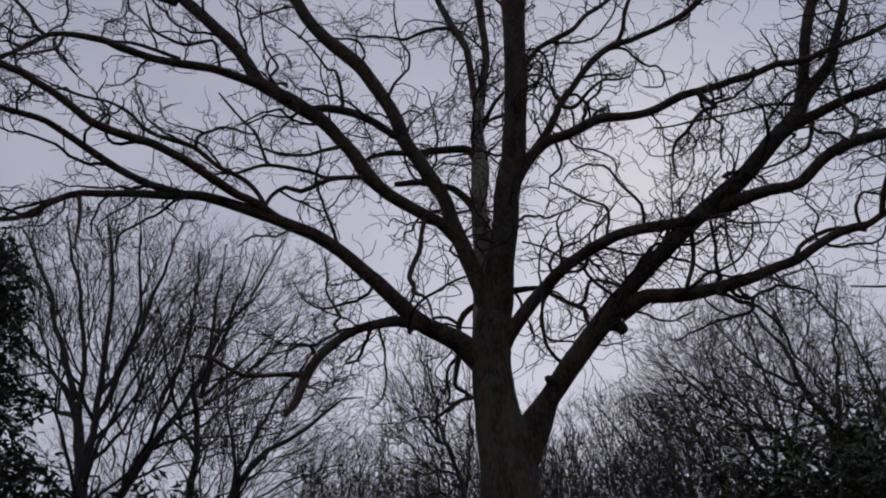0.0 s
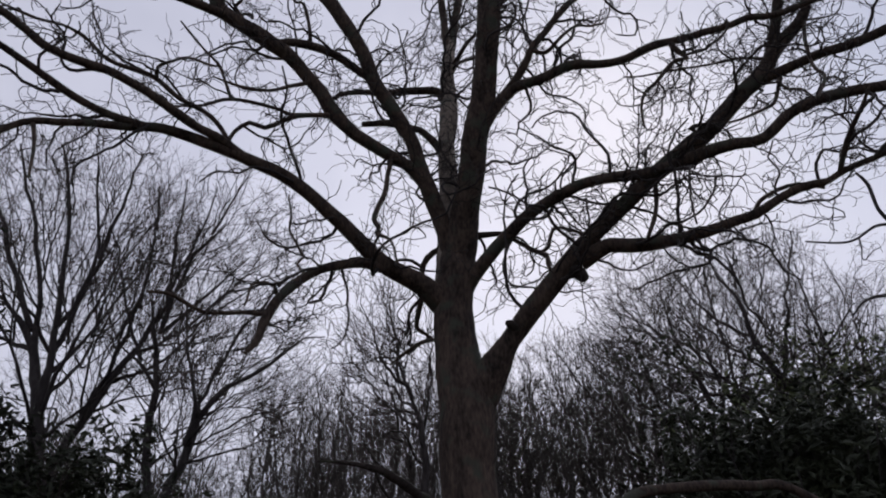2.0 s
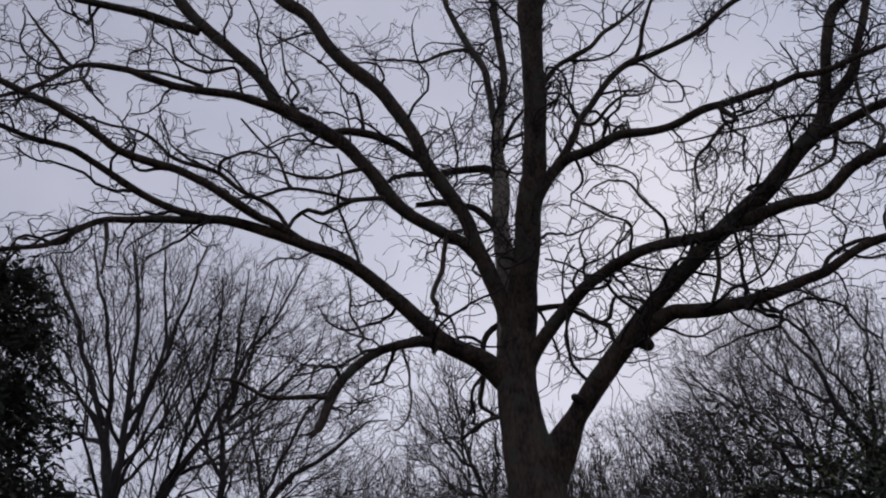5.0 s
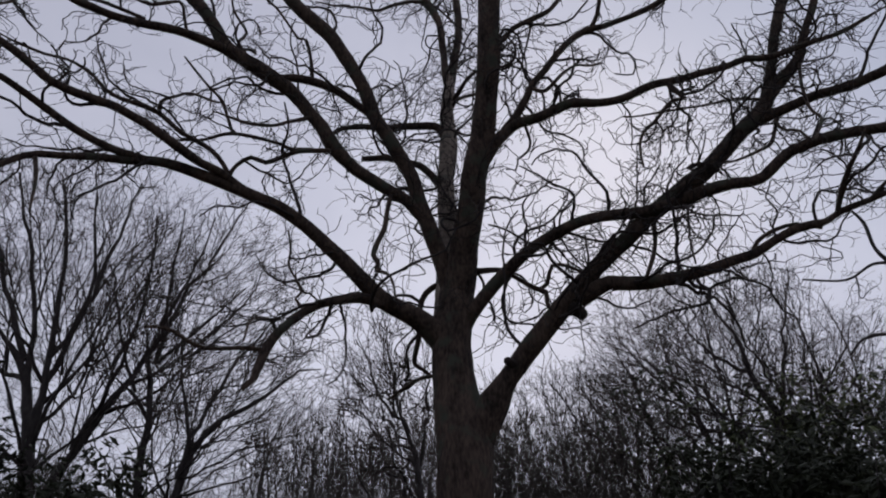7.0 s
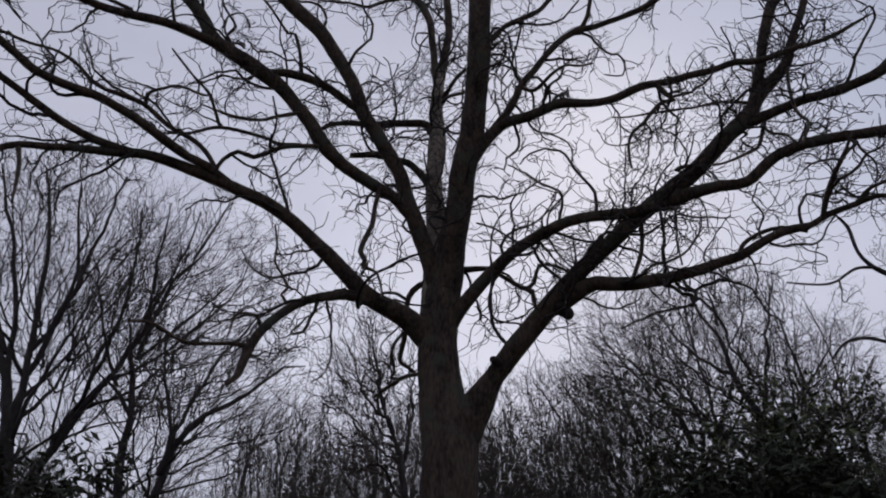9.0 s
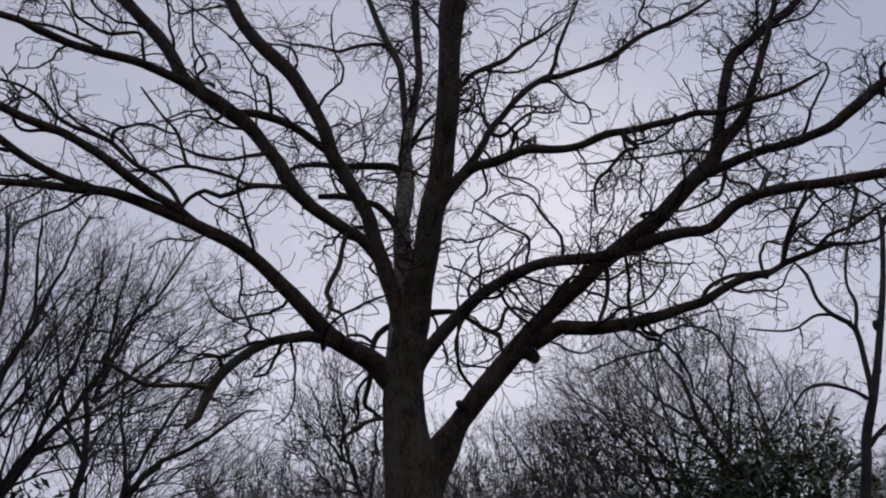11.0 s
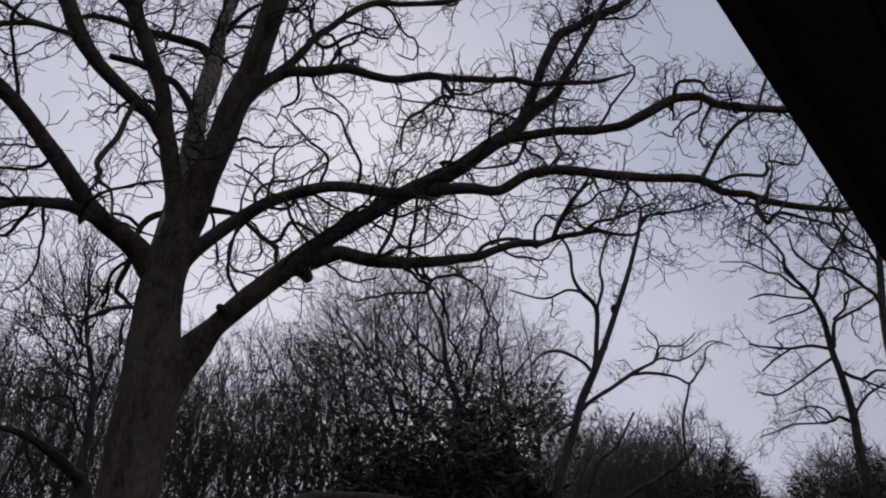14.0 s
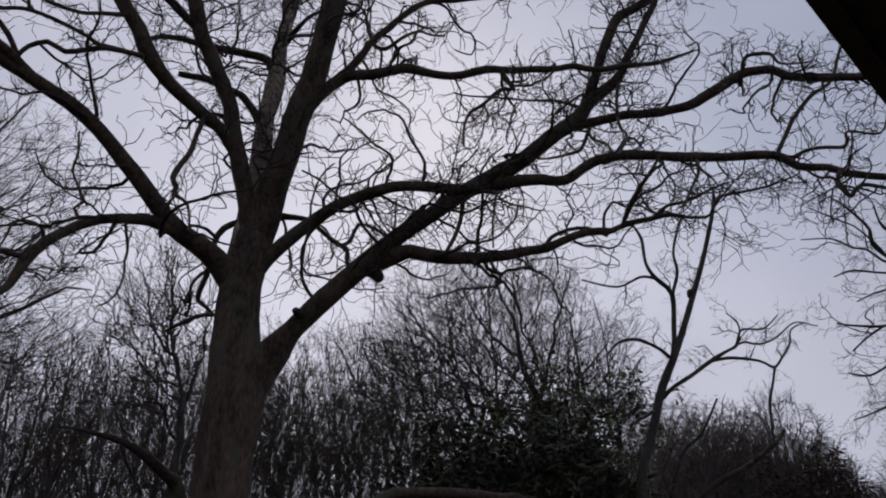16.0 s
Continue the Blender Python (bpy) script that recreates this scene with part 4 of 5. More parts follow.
grown_tree("bare grove tree with a dark trunk above evergreens", [
    [(10.39, 18.00, -0.10, 0.191), (10.11, 18.06, 3.43, 0.165), (9.97, 18.01, 6.21, 0.147), (9.71, 17.99, 8.96, 0.107), (9.28, 17.98, 10.48, 0.075), (9.23, 17.98, 11.99, 0.054), (9.60, 18.01, 13.82, 0.025)],
    [(9.63, 17.99, 9.30, 0.068), (10.30, 17.83, 10.77, 0.047), (10.72, 17.70, 12.34, 0.031), (11.15, 17.55, 13.60, 0.019)],
    [(9.37, 17.98, 10.14, 0.058), (8.36, 18.21, 11.17, 0.041), (7.89, 18.45, 12.55, 0.024)],
    [(9.26, 17.98, 11.80, 0.042), (8.65, 17.98, 12.67, 0.030), (8.26, 17.98, 13.50, 0.018)]], [(8.9, 18.1, 10.1, 4.2, 3.2, 4.0)], 1080, per=4, crook=0.1, outward=0.8, up=-0.05, wide=1.1, lift=0.0, thick=0.0047, r_tip=0.0068, pull=0.4, leafy=(9.2, 0.3, 6, 0.2, leaf_shaded))
grown_tree("tall bare grove tree with upswept grey stems", [
    [(8.74, 19.00, -0.10, 0.099), (8.50, 19.02, 3.48, 0.085), (8.36, 18.97, 6.32, 0.076), (8.15, 18.95, 8.75, 0.060), (7.66, 18.93, 10.44, 0.044), (7.33, 18.93, 11.89, 0.027), (7.39, 18.95, 13.62, 0.014)],
    [(9.44, 18.97, 8.23, 0.052), (8.63, 18.82, 9.82, 0.040), (7.08, 18.66, 10.96, 0.026), (5.56, 18.51, 11.72, 0.013)],
    [(7.75, 18.94, 10.09, 0.035), (6.68, 19.12, 11.28, 0.027), (6.14, 19.31, 12.62, 0.014)]], [(7.6, 19.0, 10.3, 3.2, 2.4, 3.6)], 500, per=4, crook=0.1, outward=0.8, up=-0.05, wide=1.1, lift=0.0, thick=0.0047, r_tip=0.0068, leafy=(8.4, 0.12, 5, 0.2, leaf_green))
grown_tree("tall bare grove tree with upswept grey stems", [
    [(11.33, 17.50, -0.10, 0.088), (11.18, 17.58, 3.41, 0.076), (11.12, 17.54, 6.19, 0.068), (11.08, 17.53, 8.97, 0.056), (10.92, 17.52, 10.74, 0.040), (10.83, 17.53, 12.28, 0.028), (10.49, 17.53, 13.55, 0.014)],
    [(11.02, 17.52, 9.49, 0.039), (11.83, 17.30, 10.98, 0.027), (12.18, 17.07, 11.72, 0.014)],
    [(11.11, 17.53, 8.63, 0.038), (12.69, 17.81, 10.00, 0.027), (13.53, 18.08, 11.00, 0.014)]], [(11.0, 17.5, 9.2, 2.0, 2.0, 3.2)], 240, per=4, crook=0.1, outward=0.8, up=-0.05, wide=1.1, lift=0.0, thick=0.0047, r_tip=0.0068, leafy=(9.2, 0.5, 6, 0.22, leaf_green))
grown_tree("slim bare tree with pale stems in the brush", [
    [(7.48, 21.00, -0.10, 0.082), (7.01, 20.99, 3.67, 0.071), (6.71, 20.93, 6.65, 0.063), (6.28, 20.90, 8.83, 0.048), (5.70, 20.88, 10.55, 0.036), (5.24, 20.87, 11.62, 0.018)],
    [(6.37, 20.90, 8.50, 0.039), (7.01, 20.90, 10.37, 0.028), (7.12, 20.90, 11.95, 0.014)],
    [(6.17, 20.90, 9.17, 0.035), (4.99, 20.87, 10.44, 0.022), (4.34, 20.86, 11.64, 0.014)]], [(6.0, 21.0, 9.4, 2.5, 2.0, 3.2)], 440, per=4, crook=0.1, outward=0.8, up=-0.05, wide=1.1, lift=0.0, thick=0.0047, r_tip=0.0068)
grown_tree("tall bare grove tree with upswept grey stems", [
    [(7.97, 20.50, -0.10, 0.082), (7.72, 20.50, 3.65, 0.070), (7.58, 20.45, 6.60, 0.063), (7.38, 20.42, 8.80, 0.053), (7.03, 20.41, 10.19, 0.041), (6.76, 20.40, 11.67, 0.028), (6.28, 20.40, 13.20, 0.014)],
    [(7.31, 20.42, 9.14, 0.036), (7.77, 20.42, 11.06, 0.028), (8.12, 20.43, 12.74, 0.020), (8.52, 20.45, 14.36, 0.015)]], [(7.4, 20.5, 9.6, 2.2, 2.0, 3.9)], 320, per=4, crook=0.1, outward=0.8, up=-0.05, wide=1.1, lift=0.0, thick=0.0047, r_tip=0.0068)
grown_tree("tall bare grove tree with upswept grey stems", [
    [(10.49, 21.50, -0.10, 0.096), (10.33, 21.53, 3.87, 0.083), (10.25, 21.48, 6.99, 0.074), (10.16, 21.46, 9.43, 0.058), (10.07, 21.45, 11.83, 0.046), (9.97, 21.46, 14.02, 0.032), (10.22, 21.48, 15.77, 0.017)],
    [(10.12, 21.45, 10.60, 0.040), (11.47, 21.48, 12.94, 0.032), (12.30, 21.51, 15.00, 0.023), (12.65, 21.54, 16.48, 0.018)],
    [(10.16, 21.45, 9.81, 0.039), (9.09, 21.18, 11.37, 0.030), (8.33, 20.93, 12.58, 0.015)]], [(10.8, 21.5, 10.8, 3.0, 2.2, 4.6)], 380, per=4, crook=0.1, outward=0.8, up=-0.05, wide=1.1, lift=0.0, thick=0.0047, r_tip=0.0068)
grown_tree("tall bare grove tree with upswept grey stems", [
    [(14.17, 20.00, -0.10, 0.079), (13.90, 20.11, 3.82, 0.068), (13.80, 20.07, 6.91, 0.061), (13.70, 20.05, 8.99, 0.054), (13.66, 20.05, 10.77, 0.041), (13.74, 20.06, 12.71, 0.032), (13.53, 20.06, 14.28, 0.016)],
    [(13.67, 20.05, 9.76, 0.035), (14.54, 20.07, 11.11, 0.026), (15.17, 20.09, 12.07, 0.016)]], [(12.9, 20.0, 9.8, 1.6, 2.0, 3.2)], 160, per=4, crook=0.1, outward=0.8, up=-0.05, wide=1.1, lift=0.0, thick=0.0047, r_tip=0.0068, leafy=(8.6, 0.3, 6, 0.22, leaf_green))


def around(ob, az, rho, turn, s):
    """A copy at a bearing (degrees) and distance from the middle of the clearing."""
    az = radians(az)
    return copy_thing(ob, Matrix.Translation((rho * math.sin(az), rho * math.cos(az), 0)) @ pose(0, 0, 0, 0, 0, turn) @ Matrix.Scale(s, 4))


def stems_at(rng, x, y, fork, height, count, spread, r):
    """A trunk and a few stems of a wood tree that rise from its fork."""
    lean = rng.normal(size=2) * 0.03
    top = (x + lean[0] * fork, y + lean[1] * fork)
    out = [[(x, y, -0.1, r), (x + 0.4 * lean[0] * fork + rng.normal() * 0.06, y, fork * 0.5, r * 0.85), (*top, fork, r * 0.7)]]
    turn = rng.uniform(0, 6.28)
    for k in range(count):
        a, t = turn + 2.4 * k, rng.uniform(0.4, 1.0) * spread
        ln = (height - fork) * rng.uniform(0.75, 0.95)
        mid = (top[0] + 0.6 * t * ln * 0.5 * math.cos(a), top[1] + 0.6 * t * ln * 0.5 * math.sin(a), fork + ln * 0.45)
        end = (top[0] + t * ln * math.cos(a), top[1] + t * ln * math.sin(a), fork + ln)
        out.append([(*top, fork, r * 0.6), (mid[0] + rng.normal() * 0.1, mid[1] + rng.normal() * 0.1, mid[2], r * 0.4), (*end, r * 0.12)])
    return out


# slim trees of the wood behind
WOOD = "slim trees of the wood behind"
slim = "slim bare woodland tree with a straight grey stem"
twin = "bare woodland tree forked into several upright stems"
kinds = [grown_tree(slim, stems_at(g_rng, -3.7, 29.8, 6.0, 14.0, 2, 0.14, 0.13), [(-3.7, 29.8, 10.4, 1.9, 1.9, 3.9)], 240, WOOD, 3, 1.0, 0.009, 0.08, 0.8, up=-0.02, wide=1.1, lift=0.0, thick=0.0075, mat=hazed_bark),
         grown_tree(twin, stems_at(g_rng, 2.2, 31.0, 4.0, 14.0, 3, 0.22, 0.12), [(2.2, 31.0, 10.0, 2.5, 2.5, 4.2)], 280, WOOD, 3, 1.0, 0.009, 0.08, 0.8, up=-0.02, wide=1.1, lift=0.0, thick=0.0075, mat=hazed_bark),
         grown_tree(slim, stems_at(g_rng, -5.6, 28.5, 7.5, 14.0, 1, 0.10, 0.10), [(-5.6, 28.5, 10.6, 1.4, 1.4, 3.6)], 200, WOOD, 3, 0.9, 0.009, 0.09, 0.8, up=-0.02, wide=1.1, lift=0.0, thick=0.0075, mat=hazed_bark),
         grown_tree(twin, stems_at(g_rng, -8.8, 27.0, 2.6, 13.5, 4, 0.28, 0.12), [(-8.8, 27.0, 9.2, 2.8, 2.8, 4.4)], 300, WOOD, 3, 1.0, 0.009, 0.09, 0.8, up=-0.02, wide=1.1, lift=0.0, thick=0.0075, mat=hazed_bark)]
for k in range(36):
    az = -14.0 + 15.5 * (k + g_rng.random()) / 14 if k < 14 else -39.0 + 25.0 * g_rng.random()
    rho = g_rng.uniform(25, 38) if az > -12 else g_rng.uniform(19, 32)
    rise = (26.8 if az > -12 else 22.5) * g_rng.uniform(0.7, 1.0)
    around(kinds[k % 4], az, rho, g_rng.uniform(0, 360), (1.6 + rho * math.tan(radians(rise))) / 14.2)

for k in range(5):
    az = -11.0 + 12.5 * (k + g_rng.random()) / 5
    rho = g_rng.uniform(20, 24)
    rise = 25.5 * g_rng.uniform(0.8, 1.02)
    around(kinds[(k % 2) * 2], az, rho, g_rng.uniform(0, 360), (1.6 + rho * math.tan(radians(rise))) / 14.2)

# trees with tattered olive leaf between the great trunk and the evergreens
OLIVE = "leaf-flecked trees of the grove"
fleck = "slender tree flecked with small olive leaves"
olive = [grown_tree(fleck, stems_at(g_rng, 3.0, 21.0, 5.0, 11.5, 3, 0.2, 0.09), [(3.0, 21.0, 8.6, 1.9, 1.8, 3.2)], 260, OLIVE, 3, 0.8, 0.008, 0.09, 0.7, leafy=(13.0, 0.2, 2, 0.11, leaf_olive), up=-0.03, wide=1.15, lift=0.0, thick=0.0055, mat=hazed_bark),
         grown_tree(fleck, stems_at(g_rng, 4.6, 22.0, 3.5, 12.6, 4, 0.24, 0.09), [(4.6, 22.0, 9.2, 2.1, 2.0, 3.5)], 280, OLIVE, 3, 0.8, 0.008, 0.09, 0.7, leafy=(13.0, 0.2, 2, 0.11, leaf_olive), up=-0.03, wide=1.15, lift=0.0, thick=0.0055, mat=hazed_bark),
         grown_tree(fleck, stems_at(g_rng, 2.1, 24.0, 6.0, 11.0, 2, 0.15, 0.08), [(2.1, 24.0, 8.4, 1.5, 1.5, 3.0)], 220, OLIVE, 3, 0.8, 0.008, 0.1, 0.7, leafy=(13.0, 0.2, 2, 0.11, leaf_olive), up=-0.03, wide=1.15, lift=0.0, thick=0.0055, mat=hazed_bark)]
for k in range(16):
    az = 3.0 + 15.0 * ((k + g_rng.random()) / 13) if k < 13 else 17.0 + 14.0 * g_rng.random()
    rho = g_rng.uniform(18.5, 27)
    rise = (29.0 if az < 9 else 27.0) * g_rng.uniform(0.76, 1.0) * (1.0 if az < 18 else 0.7)
    around(olive[k % 3], az, rho, g_rng.uniform(0, 360), (1.6 + rho * math.tan(radians(rise))) / 12.2)

# evergreens among the grove
EVER = "evergreens in the grove"


def leafy_shrub(rng, at, label, height, width, n, size, top=0.75, mat=None, gaps=-1.0, stem=0.95):
    """An uneven evergreen shrub: many stems, leaves in drooping tufts, ragged at the rim."""
    ob = thing("evergreen_shrub", (at[0], at[1], 0), label, "evergreen shrub", EVER)
    az, up = rng.uniform(0, 6.28, 26), rng.uniform(0.25, 1.0, 26)
    way = np.stack([np.cos(az) * np.sqrt(1 - 0.8 * up) * width / height * 1.1, np.sin(az) * np.sqrt(1 - 0.8 * up) * width / height * 1.1, up], 1)
    stems = grow(rng, np.zeros((26, 3)), way, np.linalg.norm(way, axis=1) * height * stem, 8, 0.09, 0.02)
    rad = taper(np.full(26, 0.03), 8, 0.3)
    p, d, ln, r = sprout(rng, stems, rad, 9, 0.4, 1.0, (0.4, 1.1), (0.3, 0.9), 0.6, 0.012, 0.006)
    shoots = grow(rng, p, d, ln, 4, 0.15, 0.05)
    tagged(part("stem", join([tubes(stems, rad, 5), tubes(shoots, taper(r, 4), 3)]), grove_bark, ob), kind="stuff")
    way = unit(rng.normal(size=(n // 6, 3)))
    way[:, 2] = np.abs(way[:, 2]) * 1.3 - 0.35
    lump = np.array([0.34 * noise.noise(Vector((q * 1.9 + height).tolist())) + 0.22 * noise.noise(Vector((q * 5.3 + height).tolist())) for q in way])
    deep = rng.uniform(0.12, 1.0, len(way)) ** 0.42 * (1 + lump)
    tuft = way * deep[:, None] * np.array([width, width, height * (1 - top / 2)]) + np.array([0, 0, height * top / 2])
    room = np.array([noise.noise(Vector((q * 1.1).tolist())) + 0.5 * noise.noise(Vector((q * 2.7).tolist())) for q in tuft])
    tuft = tuft[(tuft[:, 2] > 0.2) & (room > gaps * tuft[:, 2] / height)]
    tagged(part("foliage", join([leaf_tufts(rng, tuft, 6, size, size * 0.3)]), mat or leaf_green, ob, smooth=False), kind="stuff")
    return ob


ever = "dark broad-leaved evergreen with gaps among bare trees"
bush = leafy_shrub(g_rng, (7.2, 15.6), ever, 8.0, 2.0, 6600, 0.23, 0.9, None, 0.14)
bush2 = leafy_shrub(g_rng, (8.8, 15.2), ever, 8.4, 1.9, 6600, 0.23, 0.9, None, 0.10)
for k, (az, rho, s) in enumerate(((24.5, 17.0, 0.8), (28.6, 17.2, 0.86), (31.4, 17.4, 0.98), (27.0, 18.4, 0.86))):
    around((bush, bush2)[k % 2], az, rho, 70 * k + 15, s)

# the thickets' shade comes from their darker leaf colour
dense = "dense evergreen thicket, deep shade put into its leaf colour"
thicket = leafy_shrub(g_rng, (6.2, 13.5), dense, 6.4, 1.9, 8400, 0.2, mat=leaf_shaded)
thicket2 = leafy_shrub(g_rng, (7.6, 13.0), dense, 6.7, 1.7, 8400, 0.2, mat=leaf_shaded)
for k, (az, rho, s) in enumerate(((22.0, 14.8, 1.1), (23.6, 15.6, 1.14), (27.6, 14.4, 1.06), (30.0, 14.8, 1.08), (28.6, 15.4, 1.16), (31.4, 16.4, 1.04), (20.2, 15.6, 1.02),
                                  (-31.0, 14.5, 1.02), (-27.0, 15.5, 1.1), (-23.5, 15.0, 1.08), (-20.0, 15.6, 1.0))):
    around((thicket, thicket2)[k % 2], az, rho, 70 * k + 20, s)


def conifer(rng, at, label, height, width, n):
    """A dense dark conifer: straight trunk, drooping boughs and tufts of needles."""
    ob = thing("conifer", (at[0], at[1], 0), label, "conifer", EVER)
    trunk = np.array([[[0, 0, -0.1], [0.03, 0, height * 0.5], [0, 0.05, height]]])
    part("trunk", join([tubes(trunk, np.array([[0.2, 0.13, 0.02]]), 10)]), grove_bark, ob)
    u = rng.uniform(0.12, 0.99, n)
    az = rng.uniform(0, 6.28, n)
    p = np.stack([0 * u, 0 * u, u * height], 1)
    d = np.stack([np.cos(az), np.sin(az), 0.35 + 0 * u], 1)
    a = grow(rng, p, d, width * (1.03 - u) ** 0.6 * rng.uniform(0.6, 1.1, n), 8, 0.08, -0.07)
    ar = taper(np.full(n, 0.025), 8, 0.2)
    p, d, ln, r = sprout(rng, a, ar, 9, 0.2, 1.0, (0.4, 0.9), (0.3, 0.8), 0.5, 0.01, 0.006)
    b = grow(rng, p, d, ln, 4, 0.1, -0.08)
    tagged(part("crown", join([tubes(a, ar, 4), tubes(b, taper(r, 4), 3)]), grove_twig, ob), kind="stuff")
    tagged(part("foliage", join([leaf_tufts(rng, b[:, 1:].reshape(-1, 3), 3, 0.2, 0.1)]), leaf_needle, ob, smooth=False), kind="stuff")
    return ob


conifer(g_rng, (-9.7, 11.5), "dense dark conifer at the edge of the grove", 11.5, 4.9, 230)
leafy_shrub(g_rng, (-8.1, 11.0), "black-green shrub at the foot of the conifer", 8.2, 1.9, 9000, 0.17, 0.9, leaf_needle)

# low brush under the trees
BRUSH = "brush under the grove"
brush_label = "tangled leafless brush under the grove"


def brush_shrub(x, y, height, width, n):
    """Many crooked stems from one root, tangled into a low crown."""
    ob = thing("brush_shrub", (x, y, 0), brush_label, "shrub", BRUSH)
    m = 9
    a = g_rng.uniform(0, 6.28, m)
    way = np.stack([np.cos(a) * 0.5, np.sin(a) * 0.5, np.full(m, 1.0)], 1)
    stems = grow(g_rng, np.zeros((m, 3)) - np.array([0, 0, 0.1]), way, np.full(m, height * 0.8), 6, 0.2, 0.04)
    X, par = [np.array([0, 0, -0.1])], [-1]
    for s in stems:
        root = 0
        for q in s[1:]:
            par.append(root)
            root = len(X)
            X.append(q)
    crown = dome(g_rng, n, [(0, 0, height * 0.58, width, width, height * 0.44)], 0.15)
    X2, par2 = weave(g_rng, (np.array(X), np.array(par)), crown, 0.2, 0.5)
    solid, ends = branches_of(g_rng, X2, par2, 0.007, 0.45, 0.12, None, 0.06)
    part("stem", join(solid), grove_bark, ob)
    fine = sprays(g_rng, ends, 3, 0.7, 0.005, 0.2, 0.03)[0]
    tagged(part("crown", join(fine), grove_twig, ob), kind="stuff")
    return ob


brushes = [brush_shrub(-5.0, 15.5, 5.0, 1.9, 170), brush_shrub(1.8, 16.0, 5.2, 1.7, 170), brush_shrub(4.4, 16.4, 4.6, 2.0, 170)]
for k in range(46):
    az = -37.0 + 62.0 * (k + g_rng.random()) / 46
    rho = g_rng.uniform(14.5, 20.0)
    rise = (19.0 if az < -24 else 12.0 if az < 2.5 else 9.0 if az < 17 else 12.5) * g_rng.uniform(0.85, 1.12)
    around(brushes[k % 3], az, rho, g_rng.uniform(0, 360), (1.6 + rho * math.tan(radians(rise))) / 5.4)

# far wood
FAR = "far wood"
far_label = "distant rounded bare tree at the wood's edge"


def far_tree(x, y, height, width, n):
    """A distant bare tree with a short trunk and a rounded, twiggy crown."""
    return grown_tree(far_label, stems_at(g_rng, x, y, height * 0.3, height * 0.9, 5, 0.3, 0.24), [(x, y, height * 0.64, width, width, height * 0.36)], n, FAR, 8, 0.9, 0.013, 0.1, 0.9, up=0.0, wide=1.3, lift=0.1, thick=0.0085, mat=hazed_bark)


far_kinds = [far_tree(33.4, 38.4, 16.0, 4.0, 600), far_tree(35.6, 37.2, 15.2, 4.2, 600)]
for k in range(27):
    az = (36.4 + 0.82 * k if k < 15 else 48.8 + 0.9 * (k - 15)) + g_rng.uniform(-0.3, 0.3)
    rho = g_rng.uniform(45, 60)
    rise = (19.6 if az < 46 else 16.8 if az < 48.5 else 13.4 if az < 53 else 15.6) * g_rng.uniform(0.86, 1.0)
    around(far_kinds[k % 2], az, rho, g_rng.uniform(0, 360), (1.6 + rho * math.tan(radians(rise))) / 15.8)
grown_tree("bare tree rising above the far wood", stems_at(g_rng, 35.5, 24.4, 5.0, 12.0, 4, 0.35, 0.16), [(35.5, 24.4, 9.3, 3.0, 3.0, 4.0)], 260, FAR, 2, 1.2, 0.02, 0.12, thick=0.012)
mound = leafy_shrub(g_rng, (29.0, 26.5), "dark brown mound of dense scrub before the far wood", 11.6, 3.3, 27000, 0.25, 0.75, dead_leaf, -1.0, 0.6)
for az, rho, s, turn in ((44.6, 39.5, 0.95, 100), (52.5, 41, 0.92, 200), (56.0, 41, 0.95, 300), (41.0, 41, 0.85, 50)):
    around(mound, az, rho, turn, s)


# ---- single trees with limbs of their own ----
def tree_limb(tree, points, mat, name="branch", girth=1.0, twigs=None, gap=0.5, size=0.5):
    """A trunk or branch of a single tree; twigs: the random source of its twigs, if it has any."""
    line = smooth_line(points, 0.12)
    line[:, 3] *= girth
    ob = part(name, shifted(knotty(line, 10, 0.09, len(tree.children)), tree.location), mat, tree)
    if twigs:
        tagged(part("twig_spray", shifted(twigs_on(twigs, line, gap, 0.5 if name == "trunk" else 0.2, size, 0.9, 0.64), tree.location), twig_bark, ob), kind="stuff")
    return ob


slender = thing("slender_tree", (8.03, 11.00, 0), "slender leaning bare tree with long forked branches", "tree")
slender_rng = np.random.default_rng(31)
tree_limb(slender, [(8.03, 11.00, -0.10, 0.135), (7.83, 11.19, 2.69, 0.112), (7.89, 11.15, 4.82, 0.100), (8.17, 11.11, 5.66, 0.093), (8.38, 11.07, 6.15, 0.090), (8.65, 11.04, 6.79, 0.092), (9.04, 11.00, 7.45, 0.083), (9.38, 10.98, 8.07, 0.074), (9.75, 10.95, 8.80, 0.070), (10.39, 10.94, 10.07, 0.060), (10.99, 10.93, 11.44, 0.050), (11.13, 10.90, 12.04, 0.036)], thin_bark, "trunk", 0.9, slender_rng, 0.55, 0.5)
tree_limb(slender, [(9.10, 11.04, 7.58, 0.054), (9.20, 11.01, 8.10, 0.055), (9.33, 11.00, 8.93, 0.057), (8.97, 10.96, 9.22, 0.051), (8.77, 10.93, 9.54, 0.038), (8.77, 10.91, 10.13, 0.039), (8.61, 10.88, 10.40, 0.026)], thin_bark, "branch", 0.9, slender_rng, 0.55, 0.5)
tree_limb(slender, [(8.97, 10.97, 9.23, 0.038), (8.51, 10.85, 9.11, 0.031), (7.95, 10.74, 8.75, 0.024), (7.53, 10.63, 8.61, 0.023), (6.87, 10.51, 8.57, 0.017)], thin_bark, "branch", 0.9, slender_rng, 0.55, 0.5)
tree_limb(slender, [(9.30, 10.95, 8.88, 0.044), (9.60, 11.00, 9.51, 0.039), (9.65, 11.05, 10.01, 0.033), (9.92, 11.09, 10.66, 0.034), (10.26, 11.15, 11.23, 0.028)], thin_bark, "branch", 0.9, slender_rng, 0.55, 0.5)
